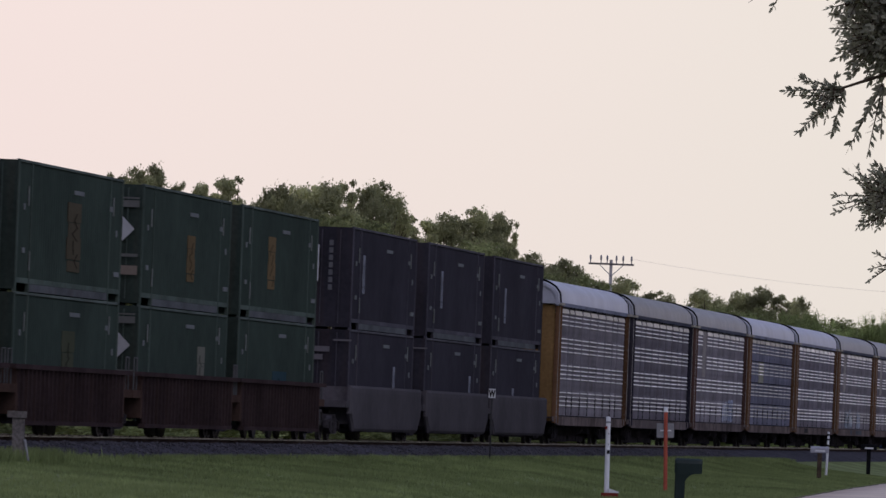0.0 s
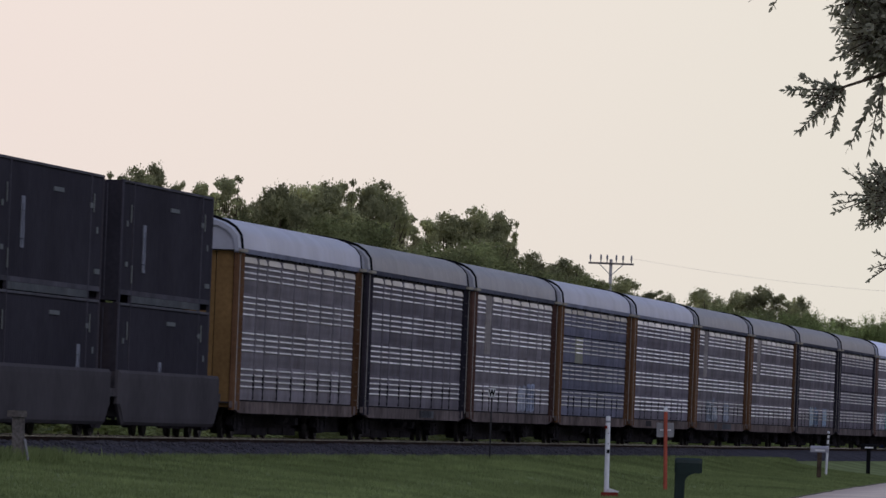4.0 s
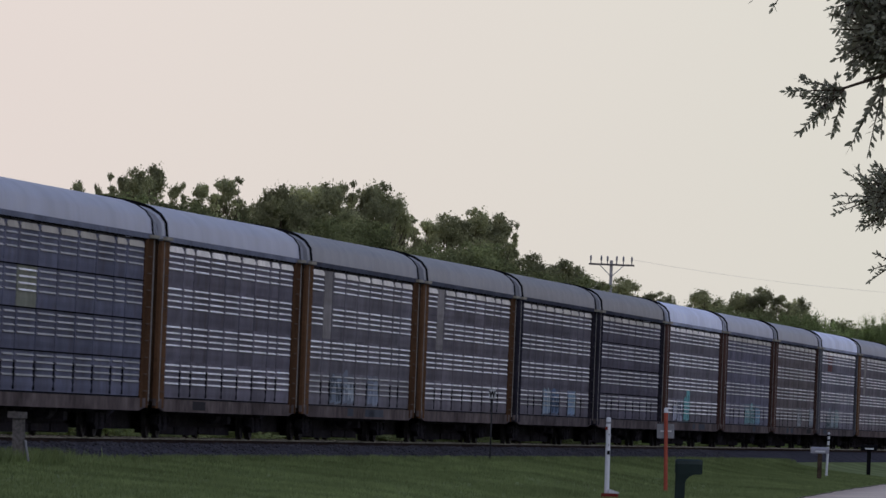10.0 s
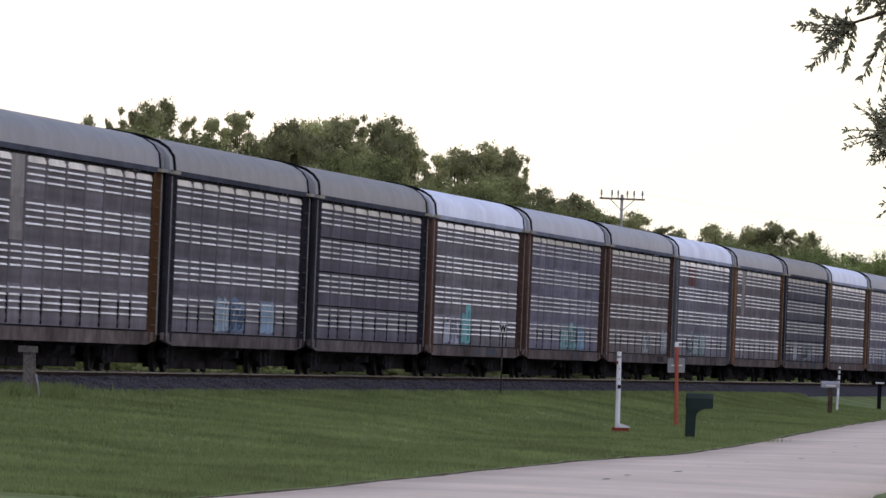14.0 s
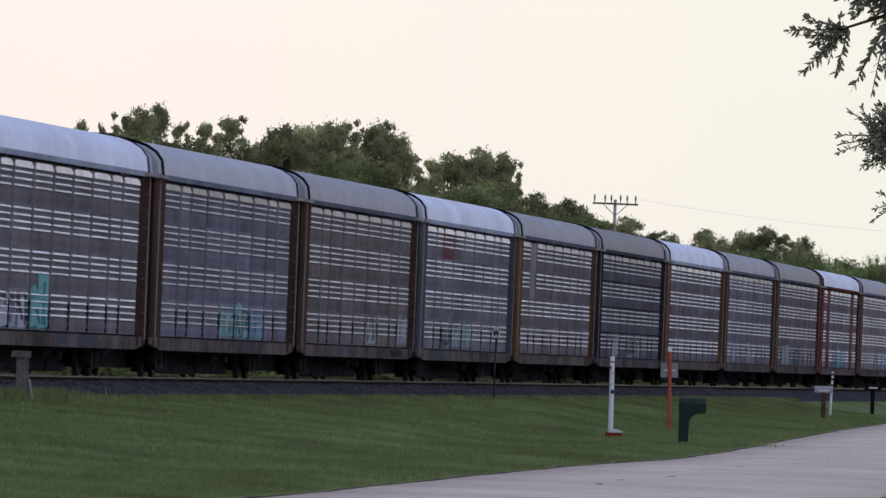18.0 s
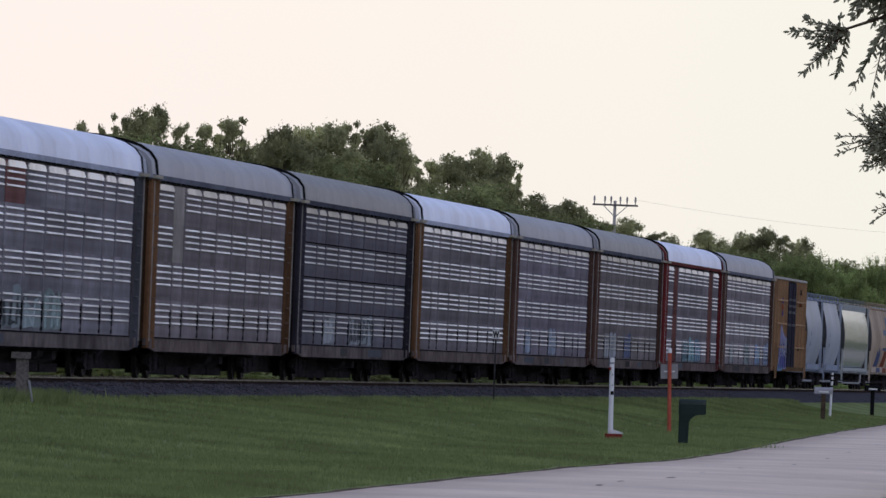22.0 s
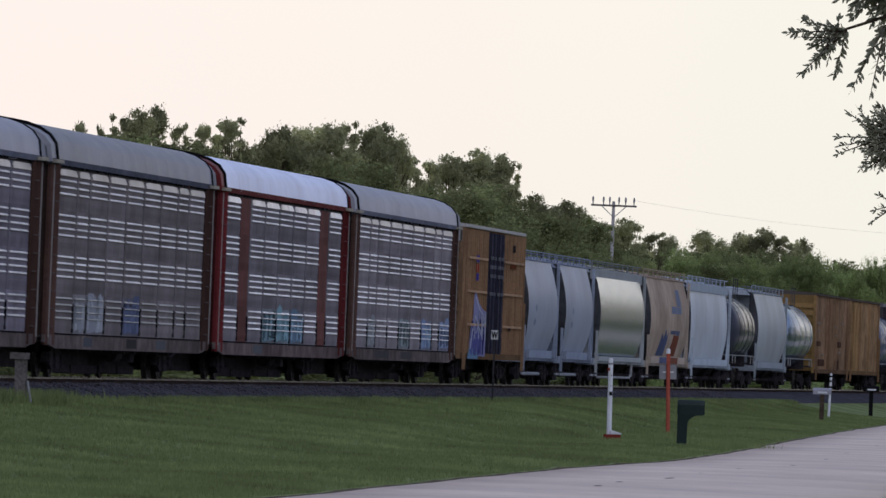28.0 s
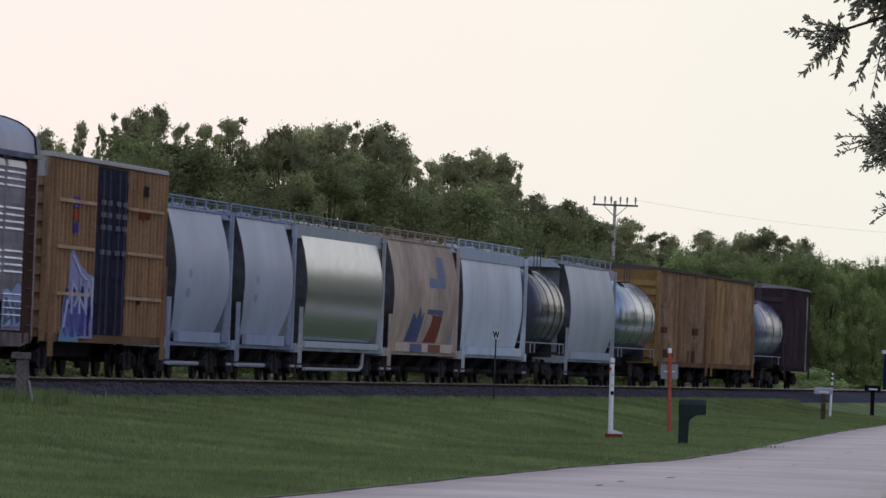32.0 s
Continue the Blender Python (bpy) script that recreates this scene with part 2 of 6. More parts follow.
M = dict(
    paint=material("painted_steel", (0, 0, 0), 0.5, own=True, grain=(9, 0.14), blot=(0.5, 0.24), streak=0.16),
    faded=material("faded_container_paint", (0, 0, 0), 0.6, own=True, grain=(2.5, 0.08), blot=(0.25, 0.16), streak=0.10, streak_colour=(0.07, 0.065, 0.06), bump=0.05),
    soil=material("bare_soil_edge", (0.12, 0.095, 0.066), 0.95, grain=(6, 0.35), blot=(0.5, 0.3)),
    clean=material("clean_paint", (0, 0, 0), 0.5, own=True, grain=(9, 0.06), blot=(0.7, 0.08)),
    roofing=material("weathered_roof_sheet", (0, 0, 0), 0.42, own=True, grain=(5, 0.05), blot=(0.35, 0.12), streak=0.10, streak_colour=(0.10, 0.09, 0.09), bump=0.04, spec=0.11),
    gloss=material("glossy_paint", (0, 0, 0), 0.22, own=True, grain=(6, 0.06), blot=(0.5, 0.12), bump=0.01, spec=0.16),
    silver=material("bare_silver_steel", (0.25, 0.31, 0.375), 0.23, 0.92, grain=(3, 0.03), blot=(0.4, 0.08), streak=0.30, streak_colour=(0.50, 0.57, 0.64), bump=0.0, spec=0.5, brush=0.35),
    sheet=material("galvanised_sheet", (0, 0, 0), 0.5, 0.15, own=True, grain=(3, 0.14), blot=(0.5, 0.24), streak=0.25, vary=0.12),
    # near-white tone paints in the sky light on the blades
    slat=material("sky_glint_louvre", (1.0, 0.94, 0.91), 0.4, 0.2, own="alpha", grain=(3, 0.18), blot=(0.35, 0.35), spec=0.1),
    stained=material("stained_paint", (0, 0, 0), 0.8, own=True, grain=(2.2, 0.3), blot=(0.45, 0.35), streak=0.12, streak_colour=(0.04, 0.027, 0.022)),
    rusty=material("rust_stained_paint", (0, 0, 0), 0.65, own=True, grain=(1.6, 0.14), blot=(0.3, 0.25), streak=0.18, streak_colour=(0.22, 0.12, 0.07)),
    hopper=material("smooth_painted_steel", (0, 0, 0), 0.42, own=True, grain=(2.5, 0.06), blot=(0.35, 0.16), streak=0.05, bump=0.02, spec=0.10),
    # dark tone for hopper end sheets, with their shade painted in
    grime=material("shaded_end_sheet", (0.075, 0.075, 0.082), 0.85, grain=(4, 0.25), blot=(0.8, 0.3)),
    dark=material("black_underframe", (0.052, 0.046, 0.048), 0.8, grain=(9, 0.3)),
    rust=material("rusty_steel", (0.085, 0.045, 0.028), 0.85, grain=(10, 0.35), blot=(1.2, 0.3)),
    wheel=material("worn_wheel_steel", (0.075, 0.066, 0.062), 0.55, 0.5, grain=(9, 0.25)),
    rail=material("worn_rail_steel", (0.05, 0.036, 0.03), 0.8, 0.1, grain=(14, 0.3)),
    railtop=material("polished_rail_head", (0.24, 0.23, 0.22), 0.3, 1.0, grain=(14, 0.08), bump=0.03, spec=0.5),
    tie=material("weathered_timber", (0.055, 0.045, 0.04), 0.9, grain=(14, 0.35), vary=0.2),
    ballast=material("grey_ballast", (0.072, 0.068, 0.077), 0.95, grain=(16, 0.5), blot=(0.8, 0.25), bump=0.9, spec=0.0),
    stone=material("ballast_stone", (0.088, 0.083, 0.092), 0.9, grain=(9, 0.3), blot=(0.5, 0.3), spec=0.0),
    road=material("pale_concrete", (0.78, 0.64, 0.51), 0.9, grain=(3, 0.06), blot=(0.18, 0.13), bump=0.12, spec=0.0),
    grass=material("mown_grass", (0.205, 0.238, 0.106), 1.0, grain=(2.2, 0.16), blot=(0.22, 0.26), bump=0.25, spec=0.0),
    blade=material("grass_blade", (0.228, 0.276, 0.112), 0.9, grain=(0.7, 0.22), blot=(0.22, 0.28), bump=0, spec=0.0, thin=0.3),
    bark=material("brown_bark", (0.085, 0.062, 0.046), 0.9, grain=(10, 0.35), bump=0.6),
    leaf=material("leaf", (0.225, 0.245, 0.108), 0.7, grain=(0.9, 0.4), blot=(0.3, 0.45), bump=0, vary=0.3, spec=0.0, thin=0.48),
    # brighter copy of leaf: light on the skyline crowns put into the colour
    leaf_lit=material("lit_crown_leaf", (0.36, 0.36, 0.19), 0.7, grain=(0.9, 0.4), blot=(0.3, 0.4), bump=0, vary=0.25, spec=0.0, thin=0.5),
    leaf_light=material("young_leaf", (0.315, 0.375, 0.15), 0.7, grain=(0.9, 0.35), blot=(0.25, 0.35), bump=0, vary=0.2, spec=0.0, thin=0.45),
    oak=material("oak_leaf", (0.31, 0.305, 0.215), 0.5, grain=(20, 0.35), blot=(2, 0.4), bump=0, spec=0.3, thin=0.5),
    wood=material("grey_weathered_wood", (0.15, 0.135, 0.125), 0.9, grain=(18, 0.3), streak=0.3),
    white=material("white_plastic", (0.75, 0.75, 0.76), 0.5, grain=(9, 0.05), blot=(2, 0.08)),
    red=material("red_paint", (0.24, 0.045, 0.035), 0.6, grain=(9, 0.1)),
    orange=material("faded_orange_paint", (0.43, 0.105, 0.07), 0.6, grain=(9, 0.1), blot=(1.5, 0.15)),
    green=material("dark_green_plastic", (0.015, 0.026, 0.023), 0.4, grain=(9, 0.1), spec=0.16),
    black=material("black_paint", (0.012, 0.012, 0.013), 0.5, grain=(9, 0.1)),
    grey=material("grey_metal", (0.28, 0.28, 0.29), 0.5, 0.3, grain=(9, 0.1)),
    tar=material("dark_patch", (0.30, 0.255, 0.23), 0.9, grain=(6, 0.3)),
    letterbox=material("grey_lilac_paint", (0.42, 0.41, 0.45), 0.5, grain=(9, 0.08)),
    board=material("dulled_white_paint", (0.6, 0.6, 0.6), 0.6, grain=(9, 0.1)),
    hutblue=material("dark_blue_paint", (0.02, 0.03, 0.06), 0.6, grain=(9, 0.1)),
    pole=material("pale_grey_pole_wood", (0.42, 0.40, 0.38), 0.9, grain=(18, 0.25), streak=0.2),
    signpost=material("dull_dark_post", (0.05, 0.048, 0.05), 0.8, grain=(9, 0.2)),
    wire=material("cable", (0.6, 0.58, 0.56), 0.6, grain=(9, 0.1)),
)


# ---- mesh helpers ----
class Mesh:
    """Collects faces with material slots."""

    def __init__(self):
        self.v, self.f, self.m = [], [], []

    def face(self, pts, m=0):
        i = len(self.v)
        self.v += [tuple(p) for p in pts]
        self.f.append(tuple(range(i, i + len(pts))))
        self.m.append(m)

    def box(self, x0, x1, y0, y1, z0, z1, m=0, bev=0.0):
        i = len(self.v)
        if bev <= 0:
            self.v += [(x, y, z) for z in (z0, z1) for y in (y0, y1) for x in (x0, x1)]
            for q in ((0, 2, 3, 1), (4, 5, 7, 6), (0, 1, 5, 4), (2, 6, 7, 3), (0, 4, 6, 2), (1, 3, 7, 5)):
                self.f.append(tuple(i + k for k in q))
                self.m.append(m)
            return self
        b = bev
        ring = [(x0 + b, y0), (x1 - b, y0), (x1, y0 + b), (x1, y1 - b), (x1 - b, y1), (x0 + b, y1), (x0, y1 - b), (x0, y0 + b)]
        return self.loft([[(x, y, z) for x, y in ring] for z in (z0, z1)], m)

    def loft(self, rings, m=0, caps=True, closed=True):
        i, k = len(self.v), len(rings[0])
        for r in rings:
            self.v += [tuple(p) for p in r]
        for a in range(len(rings) - 1):
            for j in range(k if closed else k - 1):
                j2 = (j + 1) % k
                self.f.append((i + a * k + j, i + a * k + j2, i + (a + 1) * k + j2, i + (a + 1) * k + j))
                self.m.append(m)
        if caps and closed:
            self.f.append(tuple(i + j for j in reversed(range(k))))
            self.f.append(tuple(i + (len(rings) - 1) * k + j for j in range(k)))
            self.m += [m, m]
        return self

    def prism(self, prof, x0, x1, m=0, caps=True):
        """A profile of (y, z) drawn out along x."""
        return self.loft([[(x, y, z) for y, z in prof] for x in (x0, x1)], m, caps)

    def tube(self, p0, p1, r0, r1=None, n=8, m=0):
        r1 = r0 if r1 is None else r1
        p0, p1 = Vector(p0), Vector(p1)
        q = (p1 - p0).to_track_quat("Z", "Y")
        rings = [[p + q @ Vector((r * math.cos(6.28319 * j / n), r * math.sin(6.28319 * j / n), 0)) for j in range(n)]
                 for p, r in ((p0, r0), (p1, r1))]
        return self.loft(rings, m)

    def lathe(self, prof, n=24, m=0, axis="x", centre=(0, 0, 0)):
        """A profile of (along, radius) turned round an axis."""
        rings = []
        for a, r in prof:
            ring = []
            for j in range(n):
                c, s = r * math.cos(6.28319 * j / n), r * math.sin(6.28319 * j / n)
                p = {"x": (a, c, s), "y": (s, a, c), "z": (c, s, a)}[axis]
                ring.append((p[0] + centre[0], p[1] + centre[1], p[2] + centre[2]))
            rings.append(ring)
        return self.loft(rings, m)

    def data(self, name, mats, smooth=False):
        me = bpy.data.meshes.new(name)
        me.from_pydata(self.v, [], self.f)
        for x in mats:
            me.materials.append(M[x])
        me.polygons.foreach_set("material_index", self.m)
        if smooth:
            me.polygons.foreach_set("use_smooth", [True] * len(self.f))
            me.set_sharp_from_angle(angle=radians(40))
        me.update()
        return me


def part(name, mesh, mats, parent=None, label="", colour=None, smooth=False, m=None):
    """Links a mesh as one object under a thing or a part."""
    if isinstance(mesh, Mesh):
        mesh = mesh.data(name, mats.split(), smooth)
    ob = new(name, mesh)
    if parent is not None:
        ob.parent = parent
    if m is not None:
        ob.matrix_basis = m
    if label:
        tagged(ob, label)
    if colour:
        ob.color = (*colour, 1)
    return ob


def thing(name, label, category, group="", m=None, kind=""):
    ob = new(name)
    ob.empty_display_size = 0.3
    if m is not None:
        ob.matrix_basis = m
    return tagged(ob, label, category, group, kind)


def big_mesh(name, verts, faces, mats, mat_index=None):
    """Fast path for sheets and stuff: arrays of vertices and equal-sided faces."""
    verts, faces = np.asarray(verts, np.float32), np.asarray(faces, np.int32)
    me = bpy.data.meshes.new(name)
    k = faces.shape[1]
    me.vertices.add(len(verts))
    me.vertices.foreach_set("co", verts.ravel())
    me.loops.add(faces.size)
    me.loops.foreach_set("vertex_index", faces.ravel())
    me.polygons.add(len(faces))
    me.polygons.foreach_set("loop_start", np.arange(0, faces.size, k, dtype=np.int32))
    for x in mats.split():
        me.materials.append(M[x])
    if mat_index is not None:
        me.polygons.foreach_set("material_index", np.asarray(mat_index, np.int32))
    me.update(calc_edges=True)
    me.validate()
    return me


RIGHT_WAY = pose(0, 0, 0, 0, 0, TURN)

# ---- ground, road and track bed ----
ROAD_EDGE = ((-200, 19.5), (60, 19.2), (130, 18.6), (178, 17.6), (200, 17.7), (222, 17.0), (264, 15.1), (331, 12.25), (387, 10.2), (450, 8.9), (560, 8.2), (3000, 8.2))


def road_edge(s):
    return float(np.interp(s, [a for a, _ in ROAD_EDGE], [b for _, b in ROAD_EDGE]))


def ground_z(s, d):
    """The lie of the land: a verge that falls from the track bed to the road, with a soft ditch and swells."""
    e = road_edge(s)
    if d >= e - 0.4:
        z = 0.0
        if d < e + 7.2:
            z = -0.06
    elif d > 2.0:
        f = min(max((d - 3.4) / (e - 3.4), 0), 1)
        z = 0.72 * (1 - f) ** 1.7 - 0.06 * max(0, (f - 0.9) / 0.1)
        z += 0.10 * noise.noise((s * 0.05, d * 0.16, 3.0)) * math.sin(math.pi * f)
        z += 0.035 * noise.noise((s * 0.22, d * 0.5, 7.0)) * min(1, 4 * f) * min(1, 5 * (1 - f))
        z -= 0.16 * math.exp(-((d - e + 5.0) / 1.6) ** 2) * (0.5 + 0.5 * noise.noise((s * 0.03, 1.0, 0)))
        z += 0.26 * math.exp(-((s - 258) / 24) ** 2 - ((d - 8.6) / 2.2) ** 2) - 0.22 * math.exp(-((s - 292) / 14) ** 2 - ((d - 9.4) / 2.4) ** 2)
        if d < 3.4:
            z -= (3.4 - d) * 0.4
    elif d > -3.0:
        z = 0.3
    else:
        z = 0.62 * math.exp(-max(0, -d - 3.4) / 6) + 0.12 * noise.noise((s * 0.05, d * 0.1, 9.0))
    return z


def sheet(name, ss, ds, height, mats, kind="structure", label="", category=""):
    v = [at(s, d, height(s, d)) for s in ss for d in ds]
    k = len(ds)
    f = [(i * k + j, i * k + j + 1, (i + 1) * k + j + 1, (i + 1) * k + j) for i in range(len(ss) - 1) for j in range(k - 1)]
    ob = new(name, big_mesh(name, v, f, mats))
    ob.data.polygons.foreach_set("use_smooth", [True] * len(f))
    return tagged(ob, label, category, kind=kind)


S_FINE = [-2600, -1200, -500, -200, -80, 0, 50, 90] + list(np.arange(110, 430, 1.6)) + [440, 455, 475, 500, 540, 600, 700, 850, 1050, 1400, 2000, 3200, 4600]
D_FINE = [-3500, -1500, -700, -300, -120, -60, -40, -30, -22, -16, -12, -9, -7, -5.5, -4.4, -3.4, -2.9] + [-1.9, 0, 1.9] + \
    list(np.arange(2.4, 26.5, 0.45)) + [27, 28, 30, 34, 40, 55, 90, 200, 500, 1400, 3500]
ground = sheet("ground", S_FINE, D_FINE, ground_z, "grass", label="mown green grass verge beside the railway", category="grass")

road_s = [-400, -200, -80, 0, 50, 90] + list(np.arange(110, 430, 4.0)) + [440, 470, 520, 600, 800, 1200, 2000]
v, f = [], []
for i, s in enumerate(road_s):
    e = road_edge(s) + 0.10 * noise.noise((s * 0.13, 2.0, 0)) + 0.04 * noise.noise((s * 0.9, 5.0, 0))
    for d, z in ((e, -0.12), (e, 0.012), (e + 1.7, 0.04), (e + 3.5, 0.055), (e + 5.3, 0.04), (e + 7.0, 0.012), (e + 7.0, -0.12)):
        v.append(at(s, d, z))
for i in range(len(road_s) - 1):
    f += [(i * 7 + j, i * 7 + j + 1, i * 7 + 8 + j, i * 7 + 7 + j) for j in range(6)]
road = tagged(new("road", big_mesh("road", v, f, "road")), "pale grey worn concrete street along the railway", "road", kind="structure")

for k, (s_, f_, w_) in enumerate(((152, 2.6, 0.30), (158, 2.5, 0.25), (166, 2.8, 0.35), (176, 2.7, 0.2), (186, 2.6, 0.3), (197, 2.8, 0.35), (214, 2.7, 0.3), (233, 2.6, 0.3), (262, 2.7, 0.3))):
    ring_ = [(s_ + 1.5 * w_ * math.cos(a_ * 0.785) * (1 + 0.4 * math.sin(5 * a_ + k)), road_edge(s_) + f_ + 0.2 * w_ * math.sin(a_ * 0.785)) for a_ in range(8)]
    g_ = Mesh()
    g_.face([at(a_, b_, 0.056) for a_, b_ in ring_][::-1])
    part("tar_patch", g_, "tar", road, "small dark worn patch in the concrete")

v, f = [], []
edge_s = list(np.arange(100, 440, 1.3))
for s_ in edge_s:
    e = road_edge(s_) + 0.10 * noise.noise((s_ * 0.13, 2.0, 0)) + 0.04 * noise.noise((s_ * 0.9, 5.0, 0))
    up = 0.026 + 0.028 * noise.noise((s_ * 0.4, 9.0, 0)) + 0.016 * noise.noise((s_ * 1.7, 3.0, 0))
    up = max(up, 0.012)
    for d, z in ((e + 0.03, 0.005), (e - 0.02, 0.6 * up), (e - 0.06, up), (e - 0.16, up), (e - 0.40, -0.04)):
        v.append(at(s_, d, z))
for i in range(len(edge_s) - 1):
    f += [(i * 5 + j, i * 5 + j + 1, i * 5 + 6 + j, i * 5 + 5 + j) for j in range(4)]
edge_mesh = big_mesh("verge_edge", v, f, "soil grass", [0 if k % 4 < 2 else 1 for k in range(len(f))])
tagged(new("verge_edge", edge_mesh), "crumbling dark soil edge of the grass beside the street", "verge", kind="structure")

BED = ((-3.6, 0.45), (-2.0, 1.02), (-1.5, 1.06), (1.5, 1.06), (2.0, 1.02), (3.7, 0.45))
bed_s = [-300, -100, 50] + list(np.arange(140, 480, 0.8)) + [500, 560, 700, 1000, 1600, 3000]
bed_d = [-3.6, -2.8, -2.0, -1.5, -0.7, 0, 0.7, 1.5, 1.8, 2.0, 2.2, 2.45, 2.7, 2.95, 3.2, 3.45, 3.7]


def bed_z(s, d):
    z = float(np.interp(d, [a for a, _ in BED], [b for _, b in BED]))
    return z + 0.03 * noise.noise((s * 1.3, d * 3.0, 4.0)) + 0.03 * noise.noise((s * 3.7, d * 5.0, 14.0))


bed = sheet("track_bed", bed_s, bed_d, bed_z, "ballast", label="raised bed of grey crushed-stone ballast", category="track bed")

# loose stones on the shoulder
rng = np.random.RandomState(4)
v, f = [], []
octa = np.array([(1, 0, 0), (0, 1, 0), (-1, 0, 0), (0, -1, 0), (0, 0, 1), (0, 0, -0.6)])
tri = np.array([(0, 1, 4), (1, 2, 4), (2, 3, 4), (3, 0, 4), (1, 0, 5), (2, 1, 5), (3, 2, 5), (0, 3, 5)])
for i in range(15000):
    s, d = 165 + 235 * rng.rand() ** 1.3, 1.35 + 2.45 * rng.rand()
    p = np.array(at(s, d, bed_z(s, d) + 0.01))
    sz = 0.025 + 0.035 * rng.rand()
    a = rng.rand() * 6.28
    pts = octa * (sz * (0.7 + 0.6 * rng.rand(6, 1)))
    c, n_ = math.cos(a), math.sin(a)
    pts = np.stack((pts[:, 0] * c - pts[:, 1] * n_, pts[:, 0] * n_ + pts[:, 1] * c, pts[:, 2] * 0.8), 1) + p
    f.append(tri + 6 * i)
    v.append(pts)
tagged(new("ballast_stones", big_mesh("ballast_stones", np.concatenate(v), np.concatenate(f), "stone")), "loose grey crushed stones on the track bed", "ballast", kind="stuff")

# rails and sleepers
PROF = [(-0.07, 0), (0.07, 0), (0.07, 0.012), (0.012, 0.035), (0.012, 0.125), (0.036, 0.135), (0.036, 0.165), (0.028, 0.172), (-0.028, 0.172), (-0.036, 0.165), (-0.036, 0.135), (-0.012, 0.125), (-0.012, 0.035), (-0.07, 0.012)]
for y in (-0.7535, 0.7535):
    rail = thing("rail", "long worn steel rail with a polished head", "rail", "rails of the track", Matrix.Translation(at(0, 0, RAIL - 0.172)) @ RIGHT_WAY, "structure")
    part("rail_bar", Mesh().prism([(a + y, b) for a, b in PROF], -300, 3000), "rail", rail)
    part("rail_head", Mesh().box(-300, 3000, y - 0.0375, y + 0.0375, 0.140, 0.1745), "railtop", rail, "polished running surface")
ties = Mesh()
for s in np.arange(150, 520, 0.56):
    j = random.uniform(-0.04, 0.04)
    ties.box(s - 0.11, s + 0.11, -1.3 + j, 1.3 + j, -0.19, -0.02 + random.uniform(-0.01, 0.01))
sleepers = part("sleepers", ties, "tie", None, m=Matrix.Translation(at(0, 0, RAIL - 0.15)) @ RIGHT_WAY)
tagged(sleepers, "dark weathered timber sleepers under the rails", "sleepers", kind="stuff")

# ---- the train: every car in its own space, x along the track, the near side at -y, z from the rail ----
def wheel_set(parent, x):
    w = Mesh()
    for y in (-1, 1):
        w.lathe([(y * 0.69, 0.05), (y * 0.69, 0.49), (y * 0.72, 0.49), (y * 0.725, 0.46), (y * 0.81, 0.455), (y * 0.81, 0.40), (y * 0.765, 0.37), (y * 0.765, 0.16), (y * 0.83, 0.13), (y * 0.83, 0.05)], 20, 0, "y", (0, 0, 0))
    w.tube((0, -0.95, 0), (0, 0.95, 0), 0.075, n=8)
    return part("wheel_set", w, "wheel", parent, m=pose(x, 0, 0.46))


def truck(parent, x):
    """A two-axle bogie."""
    t = Mesh()
    for y in (-0.99, 0.99):
        y0, y1 = y - 0.07, y + 0.07
        top = [(-1.15, 0.62), (-0.75, 0.64), (-0.4, 0.74), (0.4, 0.74), (0.75, 0.64), (1.15, 0.62), (1.15, 0.38), (0.85, 0.36), (0.45, 0.2), (-0.45, 0.2), (-0.85, 0.36), (-1.15, 0.38)]
        t.loft([[(a, y0, b) for a, b in top], [(a, y1, b) for a, b in top]])
        for a in (-0.12, 0.12):
            t.tube((a, y * 1.09, 0.22), (a, y * 1.09, 0.52), 0.075, n=8)
        for a in (-0.9, 0.9):
            t.box(a - 0.14, a + 0.14, y - 0.13, y + 0.13, 0.36, 0.58)
    t.box(-0.2, 0.2, -1.1, 1.1, 0.5, 0.78)
    tr = part("bogie", t, "dark", parent, "dark dirty cast-steel bogie", m=pose(x, 0, 0))
    for a in (-0.9, 0.9):
        wheel_set(tr, a)
    return tr


def coupler(parent, x, way):
    c = Mesh()
    c.box(min(x, x + way * 0.45), max(x, x + way * 0.45), -0.09, 0.09, 0.77, 0.97)
    c.box(min(x + way * 0.4, x + way * 0.62), max(x + way * 0.4, x + way * 0.62), -0.16, 0.16, 0.72, 1.02)
    c.tube((x - way * 0.1, -0.5, 0.7), (x + way * 0.5, -0.3, 0.42), 0.03, n=6)
    return part("coupler", c, "dark", parent)


def ladder(parent, x, y, z0, z1, colour, wide=0.42, name="ladder", turn=0, step=0.32):
    g = Mesh()
    for a in (-wide / 2, wide / 2):
        g.box(a - 0.02, a + 0.02, -0.03, 0.03, z0, z1)
    z = z0 + 0.15
    while z < z1:
        g.tube((-wide / 2, 0, z), (wide / 2, 0, z), 0.016, n=5)
        z += step
    return part(name, g, "paint", parent, colour=colour, m=pose(x, y, 0, 0, 0, turn))


# --- covered automobile wagons ---
RACK_L, RACK_W = 27.4, 1.55        # length, half width
P0, P1 = -12.4, 12.2               # the louvred panels reach from P0 to P1
WIDE = [3, 2, 3, 3, 3, 3, 3, 2, 3]
GAP = 0.09
UNIT = (P1 - P0) / sum(WIDE)
ROW_Z = [1.03 + 0.975 * i for i in range(5)]


